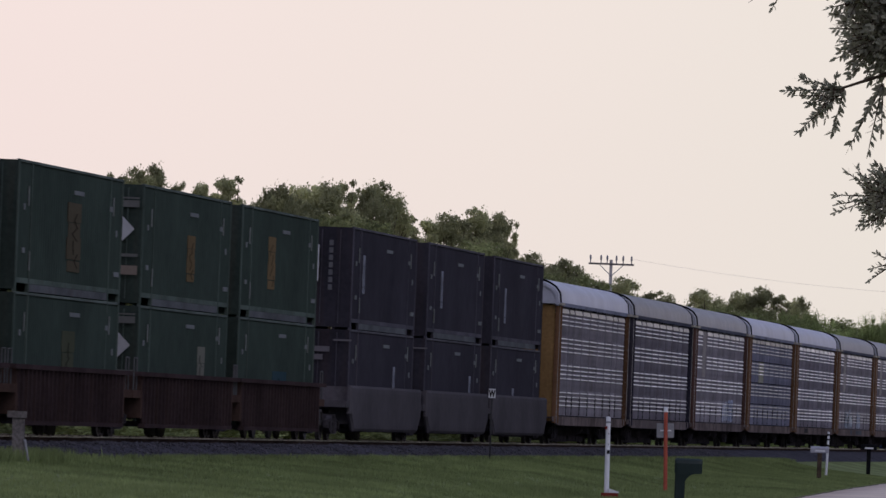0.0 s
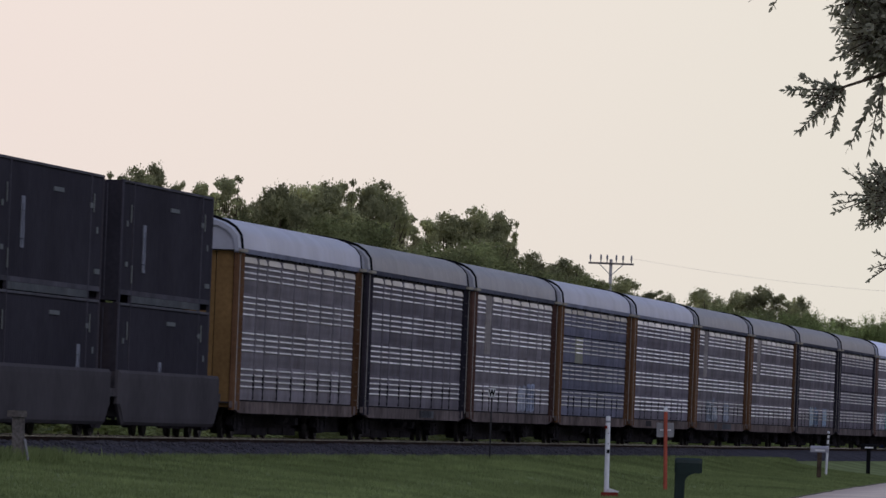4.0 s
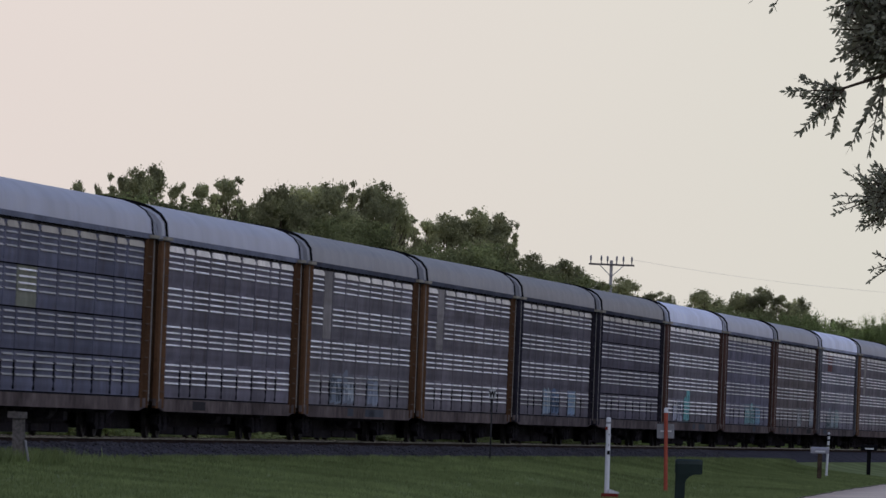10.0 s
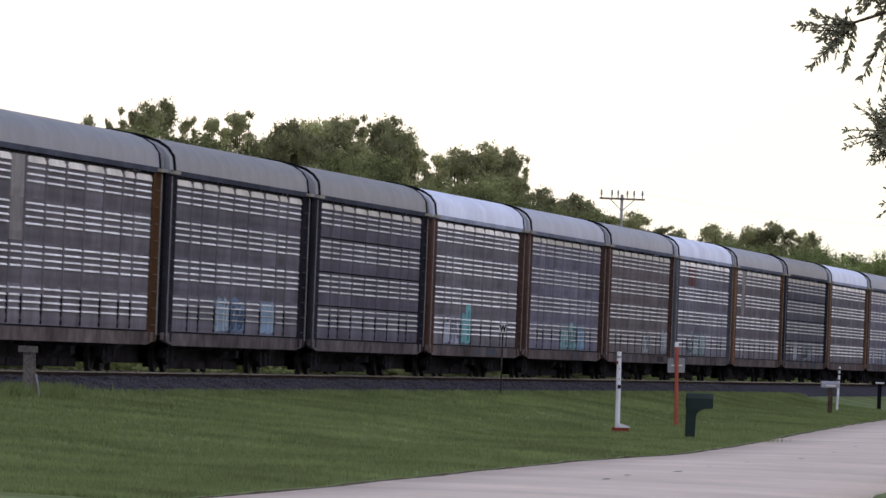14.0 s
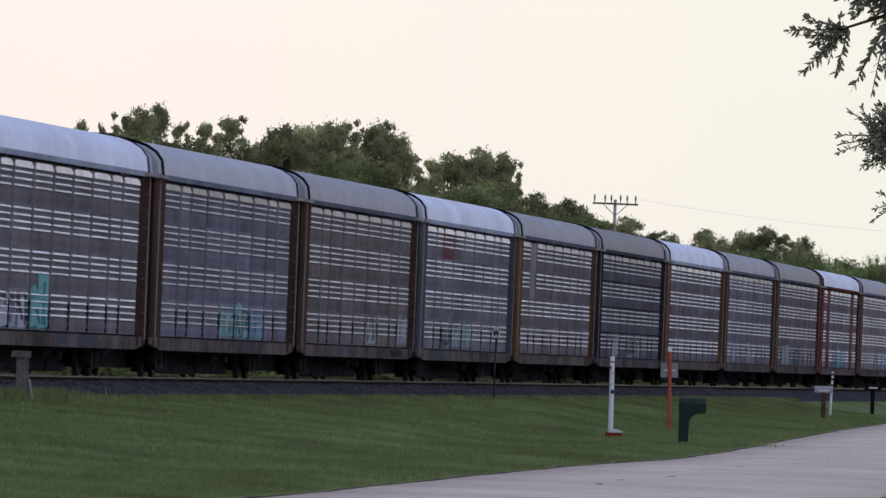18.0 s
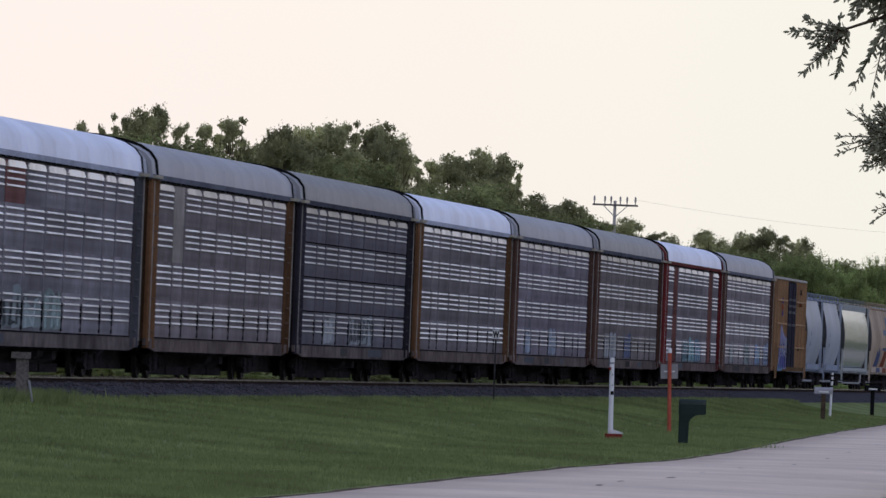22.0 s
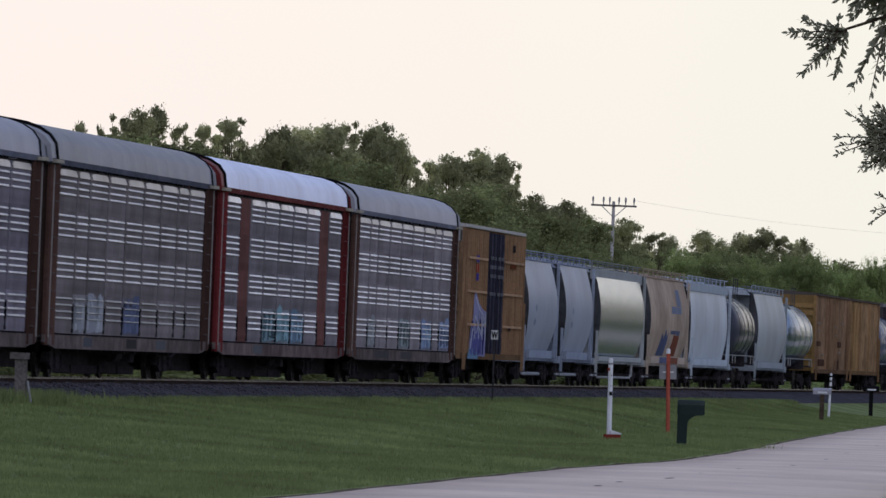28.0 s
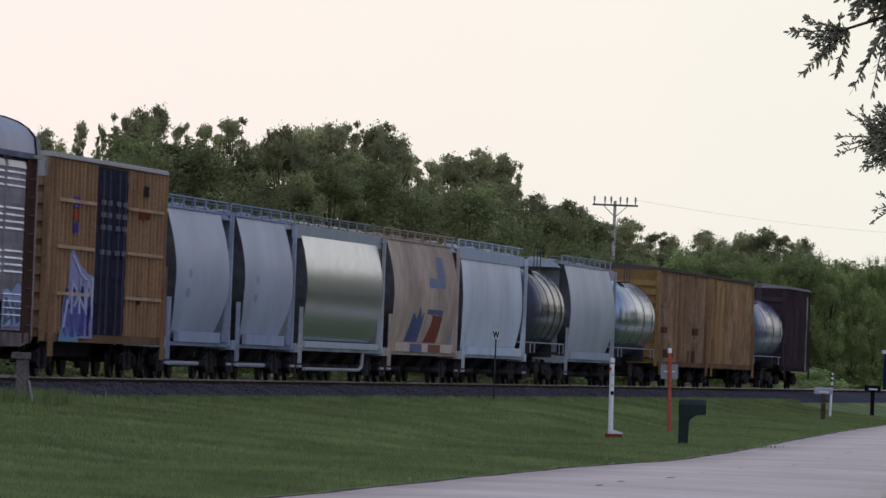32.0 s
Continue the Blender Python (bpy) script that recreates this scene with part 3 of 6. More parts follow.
def panel_mesh(w):
    """A side panel: a thin folded sheet with raised edges and a shallow bead."""
    w -= GAP
    h = 0.975 - 0.001
    rings = []
    for z, out in ((0, 0.028), (0.08, 0.030), (0.16, 0.038), (0.22, 0.040), (0.28, 0.036), (0.38, 0.030), (h, 0.03)):
        rings.append([(0, 0, z), (w, 0, z), (w, -0.026, z), (w - 0.04, -0.026, z), (w - 0.06, -out, z), (0.06, -out, z), (0.04, -0.026, z), (0, -0.026, z)])
    return Mesh().loft(rings)


def louvre_mesh(w):
    """A thin bright tilted blade, its upper face turned to the sky."""
    w -= GAP
    return Mesh().loft([[(x, -0.0302, -0.032), (x, -0.066, -0.026), (x, -0.066, -0.019), (x, -0.0302, 0.020)] for x in (0.19, w - 0.19)])


def scallop_mesh(w):
    """The pressed plate over the topmost blade: rounded upper corners, leaning back to the sky."""
    w -= GAP
    ring = [(0.16, 0), (w - 0.16, 0), (w - 0.14, 0.07), (w - 0.24, 0.13), (w - 0.45, 0.155), (0.45, 0.155), (0.24, 0.13), (0.14, 0.07)]
    return Mesh().loft([[(x, -0.031, z) for x, z in ring], [(x, -0.066 + 0.2 * z, z) for x, z in ring]])


PANELS, LOUVRES, SCALLOPS, COLUMN = {}, {}, {}, {}
for w_ in (3, 2):
    PANELS[w_] = panel_mesh(w_ * UNIT).data("side_panel", ["sheet"])
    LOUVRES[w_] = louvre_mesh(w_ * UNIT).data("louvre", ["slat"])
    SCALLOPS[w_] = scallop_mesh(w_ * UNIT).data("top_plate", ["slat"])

NY = 13


def roof_section(half, eave, crown):
    pts = []
    for j in range(NY):
        a = math.pi * (j / (NY - 1) - 0.5)
        y = half * math.sin(a) * (1 - 0.0)
        z = eave + (crown - eave) * max(math.cos(a), 0) ** 0.62
        pts.append((y, z))
    return pts


def autorack_parts():
    c = thing("autorack_wagon", "covered car-carrying railway wagon", "railway wagon", "train")
    h = RACK_L / 2
    # floor, sills and underframe
    u = Mesh()
    u.box(-h, h, -1.46, 1.46, 0.96, 1.0)
    u.box(-h + 0.3, h - 0.3, -0.4, 0.4, 0.22, 0.96)
    for x0, x1, z0 in ((-7.3, -3.3, 0.12), (-3.1, 1.1, 0.09), (1.5, 4.3, 0.13), (4.6, 7.3, 0.10)):      # brake gear slung low, enlarged to stand in for the shade underneath
        u.box(x0, x1, -0.55, -0.1, z0, 0.31)
    for x in np.linspace(-7.5, 7.5, 9):
        u.box(x - 0.06, x + 0.06, -1.4, 1.4, 0.62, 0.96)
    part("underframe", u, "dark", c, "black dirty underframe")
    for y in (-1.56, 1.48):
        k = Mesh()
        k.loft([[(-h + 0.02, yy, 1.02), (-h + 0.02, yy, 0.84), (-h + 1.6, yy, 0.70), (h - 1.6, yy, 0.70), (h - 0.02, yy, 0.84), (h - 0.02, yy, 1.02)] for yy in (y, y + 0.08)])
        part("side_sill", k, "stained", c, colour=(0.07, 0.055, 0.048))
    part("air_reservoir", Mesh().lathe([(-1.2, 0.02), (-1.2, 0.2), (-0.3, 0.2), (-0.3, 0.02)], 12, 0, "x", (2.0, -0.9, 0.6)), "dark", c)
    part("brake_valve", Mesh().box(2.3, 2.9, -1.2, -0.7, 0.42, 0.78), "dark", c)
    # corner columns and the folding end doors
    for way, x in ((-1, -h), (1, h)):
        lo, hi = (x + 0.10, P0 - 0.02) if way < 0 else (P1 + 0.02, x - 0.32)
        for y in (-1, 1):
            p = Mesh()
            ya, yb = sorted((y * 1.46, y * RACK_W))
            ring = [(lo, ya), (hi, ya), (hi, yb), (hi - 0.10, yb + 0.05 * y), (hi - 0.2, yb), (lo + 0.2, yb), (lo + 0.10, yb + 0.05 * y), (lo, yb)] if y > 0 else \
                [(lo, yb), (lo, ya), (lo + 0.10, ya - 0.05), (lo + 0.2, ya), (hi - 0.2, ya), (hi - 0.10, ya - 0.05), (hi, ya), (hi, yb)]
            p.loft([[(a_, b_, z) for a_, b_ in ring] for z in (0.78, 5.02)])
            part("corner_column", p, "paint", c, colour=(0.2, 0.1, 0.03))
        for k in range(6):
            y = -1.45 + k * 0.4833
            d = Mesh()
            out = x - way * (0.14 if way < 0 else 0.36)
            d.loft([[(out - way * 0.06, y + 0.01, z), (out - way * 0.06, y + 0.473, z), (out, y + 0.473, z), (out + way * 0.02, y + 0.30, z), (out + way * 0.02, y + 0.15, z), (out, y + 0.01, z)] for z in (0.85, 5.05)])
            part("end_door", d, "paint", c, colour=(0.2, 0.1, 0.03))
        g = Mesh()
        xm = (lo + hi) / 2
        for z in np.arange(1.2, 4.9, 0.42):
            g.tube((xm - 0.28, -RACK_W - 0.045, z), (xm + 0.28, -RACK_W - 0.045, z), 0.018, n=5)
        tagged(part("ladder", g, "clean", c, "row of pale ladder rungs", (0.22, 0.2, 0.17)), kind="stuff")
        part("end_pipe", Mesh().tube((x - way * 0.30, -1.585, 0.95), (x - way * 0.30, -1.585, 4.98), 0.026, n=6), "clean", c, "thin pale upright pipe", (0.30, 0.28, 0.26))
        coupler(c, x, way)
    # top rails with a row of small holes, and the dashed line under the eave
    for y in (-1, 1):
        ya, yb = sorted((y * 1.45, y * (RACK_W + 0.02)))
        part("top_rail", Mesh().box(-h + 0.02, h - 0.02, ya, yb, 5.01, 5.14), "paint", c, colour=(0.16, 0.16, 0.17))
    dashes = Mesh()
    x = P0 + 0.2
    while x < P1 - 0.4:
        dashes.box(x, x + 0.60, -RACK_W - 0.028, -RACK_W - 0.016, 4.965 + 0.02 * (round(x * 7) % 2), 5.005)
        x += 0.92
    tagged(part("eave_strip", dashes, "black", c), kind="stuff")
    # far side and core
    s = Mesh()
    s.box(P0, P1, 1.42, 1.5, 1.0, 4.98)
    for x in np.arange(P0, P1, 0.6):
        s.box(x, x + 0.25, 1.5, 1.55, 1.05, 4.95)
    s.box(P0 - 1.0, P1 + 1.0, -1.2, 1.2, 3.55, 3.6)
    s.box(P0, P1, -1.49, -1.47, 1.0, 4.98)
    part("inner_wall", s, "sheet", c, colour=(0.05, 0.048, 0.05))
    # roof: a rounded sheet of faintly ribbed sections, with a hooded cap, hoops and brackets at the ends
    r = Mesh()
    xs = [-h + 0.9] + [x for k in range(13) for x in (-h + 1.9 + k * 1.9 - 0.04, -h + 1.9 + k * 1.9, -h + 1.9 + k * 1.9 + 0.04)] + [h - 0.5]
    r.loft([[(x, y, z) for y, z in roof_section(1.57 + (0.0015 if i % 3 == 2 else 0), 5.10, 6.05 + (0.0015 if i % 3 == 2 else 0))] for i, x in enumerate(xs)], 0, caps=False, closed=False)
    part("roof", r, "roofing", c, colour=(0.4, 0.41, 0.43), smooth=True)
    for way in (-1, 1):
        x0, x1 = (-h - 0.05, -h + 0.86) if way < 0 else (h - 0.46, h + 0.05)
        cap = Mesh()
        cap.loft([[(x, y, z) for y, z in roof_section(1.55, 5.08, cr)] for x, cr in ((x0, 5.90 if way < 0 else 6.01), ((x0 + x1) / 2, 5.98), (x1, 6.01 if way < 0 else 5.90))], 0, caps=True, closed=True)
        part("roof_cap", cap, "roofing", c, "pale roof end cap", colour=(0.3, 0.31, 0.33), smooth=True)
        q = Mesh()
        a, b = (x0 - 0.10, x0 + 0.05) if way > 0 else (x1 - 0.05, x1 + 0.10)
        o, i_ = roof_section(1.60, 5.06, 6.085), roof_section(1.5, 5.04, 5.94)
        q.loft([[(x, y, z) for y, z in o + i_[::-1]] for x in (a, b)])
        part("roof_hoop", q, "black", c, "dark edge hoop of the roof")
        q = Mesh()
        a = x1 + 0.0 if way > 0 else x0 - 0.08
        o, i_ = roof_section(1.60, 5.06, 5.97), roof_section(1.5, 5.04, 5.85)
        q.loft([[(x, y, z) for y, z in o + i_[::-1]] for x in (a, a + 0.08)])
        part("end_hoop", q, "clean", c, "pale rim of the roof end", colour=(0.3, 0.31, 0.33))
        part("eave_bracket", Mesh().box(way * (h - 0.55) - 0.5, way * (h - 0.55) + 0.5, -1.70, -1.572, 5.03, 5.11, 0, 0.02), "clean", c, "pale corner bracket", colour=(0.36, 0.33, 0.27))
    for x in (-8.9, 8.9):
        truck(c, x)
    # dark upright slots between the lower panels and the dark line at their foot
    sl = Mesh().box(P0 + 0.03, P1 - 0.03, -1.537, -1.531, 1.034, 1.062)
    x = P0
    for w in WIDE[:-1]:
        x += w * UNIT
        sl.box(x - 0.15, x + 0.15, -1.537, -1.531, 1.09, 1.76)
    tagged(part("slot_strip", sl, "black", c, "row of dark upright slots"), kind="stuff")
    # the louvred side panels
    x = P0
    for i, w in enumerate(WIDE):
        COLUMN[round(x + GAP / 2, 2)] = i
        for row in range(4):
            sp = part("side_panel", PANELS[w], "", c, colour=(0.2, 0.2, 0.21), m=pose(x + GAP / 2, -1.50, ROW_Z[row]))
            for k in range(4):
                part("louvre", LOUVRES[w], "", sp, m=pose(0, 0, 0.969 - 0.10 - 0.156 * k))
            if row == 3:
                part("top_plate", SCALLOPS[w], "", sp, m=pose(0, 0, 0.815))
        x += w * UNIT
    return c


ORANGE, BROWN, BLACK, RED, SLATE = (0.150, 0.080, 0.044), (0.100, 0.056, 0.046), (0.035, 0.032, 0.042), (0.155, 0.030, 0.031), (0.105, 0.106, 0.122)
PALE, MID, DULL, DARK, WHITE = (0.40, 0.415, 0.51), (0.265, 0.277, 0.345), (0.185, 0.193, 0.24), (0.145, 0.15, 0.19), (0.74, 0.78, 0.95)
# roof, ends, sheet tone, louvre tone, words
RACKS = [
    (PALE, ORANGE, (0.165, 0.165, 0.178), 0.27, "pale roof and ochre ends"),
    (DARK, BLACK, (0.122, 0.122, 0.138), 0.34, "dark grey roof and black ends"),
    (DULL, BROWN, (0.179, 0.179, 0.193), 0.42, "grey roof and brown ends"),
    (PALE, ORANGE, (0.130, 0.145, 0.190), 0.19, "pale roof, ochre ends and bluish panels"),
    (PALE, ORANGE, (0.149, 0.149, 0.171), 0.60, "pale roof, ochre ends and bright louvres"),
    (DULL, ORANGE, (0.168, 0.168, 0.181), 0.50, "grey roof, ochre ends and scrawled lower panels"),
    (DULL, ORANGE, (0.158, 0.154, 0.166), 0.50, "grey roof, ochre ends and a tall plate"),
    (DARK, BLACK, (0.139, 0.139, 0.156), 0.38, "dark roof, black ends and blue scrawls"),
    (DARK, BLACK, (0.118, 0.118, 0.141), 0.30, "dark roof, black ends and dark seams"),
    (WHITE, BROWN, (0.168, 0.168, 0.181), 0.75, "white roof, brown ends and teal scrawls"),
    (PALE, BROWN, (0.162, 0.168, 0.205), 0.25, "grey roof, brown ends and pale teal scrawls"),
    (MID, BROWN, (0.165, 0.155, 0.152), 0.30, "grey roof, brown ends and white scrawls"),
    (WHITE, SLATE, (0.179, 0.184, 0.208), 0.75, "white roof, slate ends and bright louvres"),
    (MID, ORANGE, (0.168, 0.163, 0.171), 0.42, "grey roof, ochre ends and a tall plate"),
    (DARK, BLACK, (0.109, 0.114, 0.136), 0.24, "dark roof, black ends and white scrawls"),
    (WHITE, ORANGE, (0.149, 0.149, 0.161), 0.70, "white roof, ochre ends and bright louvres"),
    (MID, BROWN, (0.168, 0.168, 0.198), 0.36, "grey roof, brown ends and faint scrawls"),
    (DULL, BROWN, (0.158, 0.154, 0.156), 0.36, "dark roof, brown ends and dark scrawls"),
    (WHITE, RED, (0.158, 0.158, 0.171), 0.75, "white roof and bright red ends and posts"),
    (MID, BROWN, (0.20, 0.198, 0.21), 0.44, "grey roof, brown ends and pale blue scrawls"),
]
SCRAWL = {  # lower panels sprayed over: column, tint
    2: [(5, (0.30, 0.31, 0.36)), (6, (0.32, 0.35, 0.45))], 5: [(2, (0.26, 0.29, 0.33)), (3, (0.28, 0.30, 0.34)), (5, (0.26, 0.28, 0.33))],
    7: [(3, (0.28, 0.34, 0.42)), (4, (0.20, 0.26, 0.36)), (6, (0.26, 0.33, 0.45))], 9: [(1, (0.38, 0.38, 0.46)), (2, (0.40, 0.40, 0.47)), (3, (0.17, 0.36, 0.36))],
    10: [(4, (0.22, 0.36, 0.36)), (5, (0.26, 0.42, 0.42)), (6, (0.20, 0.30, 0.40))], 11: [(5, (0.40, 0.41, 0.42)), (8, (0.30, 0.31, 0.33))],
    12: [(2, (0.22, 0.25, 0.26)), (3, (0.24, 0.28, 0.29)), (4, (0.22, 0.27, 0.27))], 14: [(2, (0.30, 0.31, 0.33)), (4, (0.26, 0.27, 0.29)), (5, (0.24, 0.26, 0.28))],
    16: [(1, (0.24, 0.28, 0.36)), (4, (0.24, 0.27, 0.33))], 17: [(1, (0.34, 0.35, 0.38)), (2, (0.30, 0.31, 0.34)), (4, (0.12, 0.14, 0.22))],
    18: [(3, (0.20, 0.30, 0.34)), (4, (0.20, 0.32, 0.36)), (5, (0.18, 0.26, 0.34))], 19: [(4, (0.28, 0.33, 0.34)), (6, (0.20, 0.26, 0.40)), (8, (0.26, 0.31, 0.44)), (1, (0.26, 0.27, 0.28))],
}

def sprayed(c, shapes, surface, lift=0.008):
    """Sprayed or painted shapes on a wagon's near side: outlines of (x, z), laid on the surface y(z)."""
    for n_, (colour, pts) in enumerate(shapes):
        off_ = lift + 0.0015 * n_
        zs = [z for _, z in pts]
        g, seen_ = Mesh(), {}
        lo, hi = min(zs), max(zs)
        steps = max(1, int((hi - lo) / 0.05))
        # cut the outline into level strips so that it follows the curve of the side
        for k in range(steps):
            za, zb = lo + (hi - lo) * k / steps, lo + (hi - lo) * (k + 1) / steps
            rows = []
            for z in (za + 1e-4, zb - 1e-4):
                hits = []
                for (xa, z1), (xb, z2) in zip(pts, pts[1:] + pts[:1]):
                    if (z1 - z) * (z2 - z) < 0:
                        hits.append(xa + (xb - xa) * (z - z1) / (z2 - z1))
                rows.append(sorted(hits))
            for i in range(0, min(len(rows[0]), len(rows[1])) - 1, 2):
                (a0, a1), (b0, b1) = rows[0][i:i + 2], rows[1][i:i + 2]
                ya, yb = -surface(za) - off_, -surface(zb) - off_
                ids = []
                for p_ in ((a0, ya, za), (a1, ya, za), (b1, yb, zb), (b0, yb, zb)):
                    key_ = (round(p_[0] * 400), round(p_[2] * 400))
                    if key_ not in seen_:
                        seen_[key_] = len(g.v)
                        g.v.append(p_)
                    ids.append(seen_[key_])
                if len(set(ids)) == 4:
                    g.f.append(tuple(ids))
                    g.m.append(0)
        part("sprayed_mark", g, "clean", c, "flat sprayed or painted shape", colour)


def strokes_on(c, colour, lines, wide, surface, lift=0.012):
    """Sprayed lines: runs of (x, z) drawn as flat bands on a wagon's near side."""
    g = Mesh()
    nib = 5.0                                # the nib is broader along the wagon than it is tall
    for pts in lines:
        for (xa, za), (xb, zb) in zip(pts, pts[1:]):
            dx, dz = (xb - xa) / nib, zb - za
            d = math.hypot(dx, dz) or 1
            nx, nz = -dz / d * wide / 2 * nib, dx / d * wide / 2
            ex, ez = dx / d * wide * 0.3 * nib, dz / d * wide * 0.3
            g.face([(x, -surface(z) - lift, z) for x, z in ((xa - nx - ex, za - nz - ez), (xb - nx + ex, zb - nz + ez), (xb + nx + ex, zb + nz + ez), (xa + nx - ex, za + nz - ez))])
    return tagged(part("sprayed_mark", g, "clean", c, "sprayed letter strokes", colour), kind="stuff")


def letter_run(r, x0, x1, z0, z1):
    """A row of loose letter-like runs between x0 and x1."""
    x, runs = x0, []
    while x < x1:
        w = min(r.uniform(0.8, 1.5), x1 - x + 0.2)
        pts = [(x + w * r.uniform(0, 0.2), z0 + r.uniform(0, 0.1)), (x + w * r.uniform(0.0, 0.3), z1 - r.uniform(0, 0.15))]
        for _ in range(r.randint(2, 4)):
            pts.append((x + w * r.uniform(0.1, 1.0), z0 + (z1 - z0) * r.random()))
        runs.append(pts)
        x += w * 0.95
    return runs


PLATES = {2: [(1, 3), (1, 2)], 5: [(1, 3), (1, 2)], 6: [(1, 3), (1, 2)], 13: [(1, 3), (1, 2)], 18: [(col_, row_) for col_ in (1, 7) for row_ in range(4)]}
DIM = {12: [(0, k) for k in range(4)] + [(1, 1), (1, 2), (1, 3)], 17: [(0, k) for k in range(4)], 5: [(0, k) for k in range(4)], 7: [(0, 2), (0, 3)]}
CARS = []          # (thing, distance from the first automobile wagon's panel edge)
proto = autorack_parts()
for k, (roof_c, end_c, sheet_c, bright, words) in enumerate(RACKS):
    sheet_c = (1.10 * sheet_c[0], 1.0 * sheet_c[1], 1.03 * sheet_c[2])
    c = proto if k == 0 else copy_thing(proto, Matrix())
    tagged(c, "louvred car-carrying railway wagon, " + words)
    scrawled = dict(SCRAWL.get(k, ()))
    for p in c.children:
        kind = p.name.split(".")[0]
        if kind == "roof":
            p.color = (*roof_c, 1)
        elif kind in ("roof_cap", "end_hoop"):
            p.color = (*[0.40 * a + 0.24 for a in roof_c], 1) if end_c != RED else (*RED, 1)
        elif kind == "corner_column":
            column_tone = 0.62 if p.data.vertices[0].co.x > 0 else 1.0      # the trailing columns are darker
            p.color = (*[column_tone * a for a in end_c], 1)
        elif kind == "end_door":             # the shade of the narrow gap between wagons is put into the colour
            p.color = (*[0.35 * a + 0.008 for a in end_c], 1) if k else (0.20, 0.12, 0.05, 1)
        elif kind == "side_sill":
            p.color = (*[0.10 * a + b for a, b in zip(end_c, (0.135, 0.110, 0.104))], 1)
        elif kind == "ladder":
            p.color = (*[0.6 * a + 0.05 for a in end_c], 1)
        elif kind == "top_rail":
            p.color = (*[0.5 * a for a in roof_c], 1) if end_c != RED else (0.14, 0.045, 0.042, 1)
        elif kind == "side_panel":
            col, row = COLUMN[min(COLUMN, key=lambda a: abs(a - p.location.x))], round((p.location.z - ROW_Z[0]) / 0.975)
            tone = sheet_c
            if row == 0:
                tone = [1.2 * a for a in sheet_c] if col not in scrawled else [0.7 * a + 0.3 * b for a, b in zip(sheet_c, scrawled[col])]
            if k == 3 and (col, row) == (2, 2):
                tone = (0.28, 0.28, 0.22)
            if k == 12 and (col, row) == (2, 3):
                tone = (0.15, 0.07, 0.07)
            plate = (col, row) in PLATES.get(k, ())
            if plate:
                tone = (0.15, 0.062, 0.058) if k == 18 else (0.30, 0.27, 0.26)
            p.color = (*tone, 1)
            for lv in list(p.children):
                line = round((0.969 - 0.10 - lv.location.z) / 0.156)
                if plate or (lv.name.startswith("louvre") and (row, line) == (3, 0)):
                    bpy.data.objects.remove(lv)
                    continue
                # painted glint per blade, weaker in the dim rows
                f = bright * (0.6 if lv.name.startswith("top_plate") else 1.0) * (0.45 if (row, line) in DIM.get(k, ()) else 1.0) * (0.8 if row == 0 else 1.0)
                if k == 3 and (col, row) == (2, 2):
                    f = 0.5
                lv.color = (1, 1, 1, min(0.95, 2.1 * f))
    rs = random.Random(300 + k)
    for col, tint in scrawled.items():       # sprayed strokes over the lower panels
        x0 = P0 + UNIT * sum(WIDE[:col])
        w = WIDE[col] * UNIT
        strokes = []
        cuts = [0.06, rs.uniform(0.4, 0.6), 0.94]
        for a, e in zip(cuts, cuts[1:]):     # broad upright blocks side by side, uneven at the top
            xa, xb, lo, hi = x0 + w * a + 0.01, x0 + w * e - 0.01, 1.08 + 0.05 * rs.random(), rs.uniform(1.7, 2.15) + (0.4 if (k, col) == (9, 3) else 0)
            g_ = rs.uniform(0.85, 1.35)
            strokes.append(([t * g_ for t in tint], [(xa, lo), (xb, lo + 0.02), (xb, hi - rs.uniform(0.02, 0.2)), ((xa + xb) / 2, hi), (xa, hi - rs.uniform(0.02, 0.2))]))
            if rs.random() < 0.35:           # a paler or darker letter stroke
                m_, d_ = xa + (xb - xa) * rs.uniform(0.3, 0.6), 0.12 * (xb - xa) + 0.05
                g2 = g_ * rs.choice((0.5, 1.45))
                strokes.append(([min(0.6, t * g2) for t in tint], [(m_ - d_, lo + 0.1), (m_ + d_, lo + 0.1), (m_ + 1.4 * d_, hi - 0.2), (m_ - 0.4 * d_, hi - 0.22)]))
        sprayed(c, strokes, lambda z: 1.5345)
        g_ = rs.choice((1.5, 1.7, 0.45))     # outlines of letters, paler or darker than the fill
        strokes_on(c, [min(0.55, t * g_) for t in tint], letter_run(rs, x0 + 0.3, x0 + w - 0.4, 1.14, rs.uniform(1.75, 2.1)), 0.05, lambda z: 1.5345, 0.018)
    for j in range(rs.randint(1, 3) if k in (1, 4, 5, 9, 10, 11, 12, 14, 16, 17, 18, 19) else 0):      # paint patches on the sill
        xa, wa = rs.uniform(-11, 8), rs.uniform(1.2, 3.6)
        sprayed(c, [(rs.choice(((0.10, 0.105, 0.118), (0.085, 0.08, 0.08), (0.115, 0.12, 0.13), (0.06, 0.055, 0.055))), [(xa, 0.76), (xa + wa, 0.76), (xa + wa, 0.99), (xa, 0.99)])], lambda z: 1.56, 0.004)
    if k in (3, 8, 14):                      # dark open seams between the panel rows
        for row in (1, 2, 3):
            part("seam", Mesh().box(P0 + 0.05, P1 - 0.05, -1.556, -1.551, ROW_Z[row] - 0.02, ROW_Z[row] + 0.012), "black", c, "dark seam between panel rows")
    CARS.append((c, 28.6 * k + 12.4))


# --- containers and well wagons ---
CL, CW = 16.15, 1.28


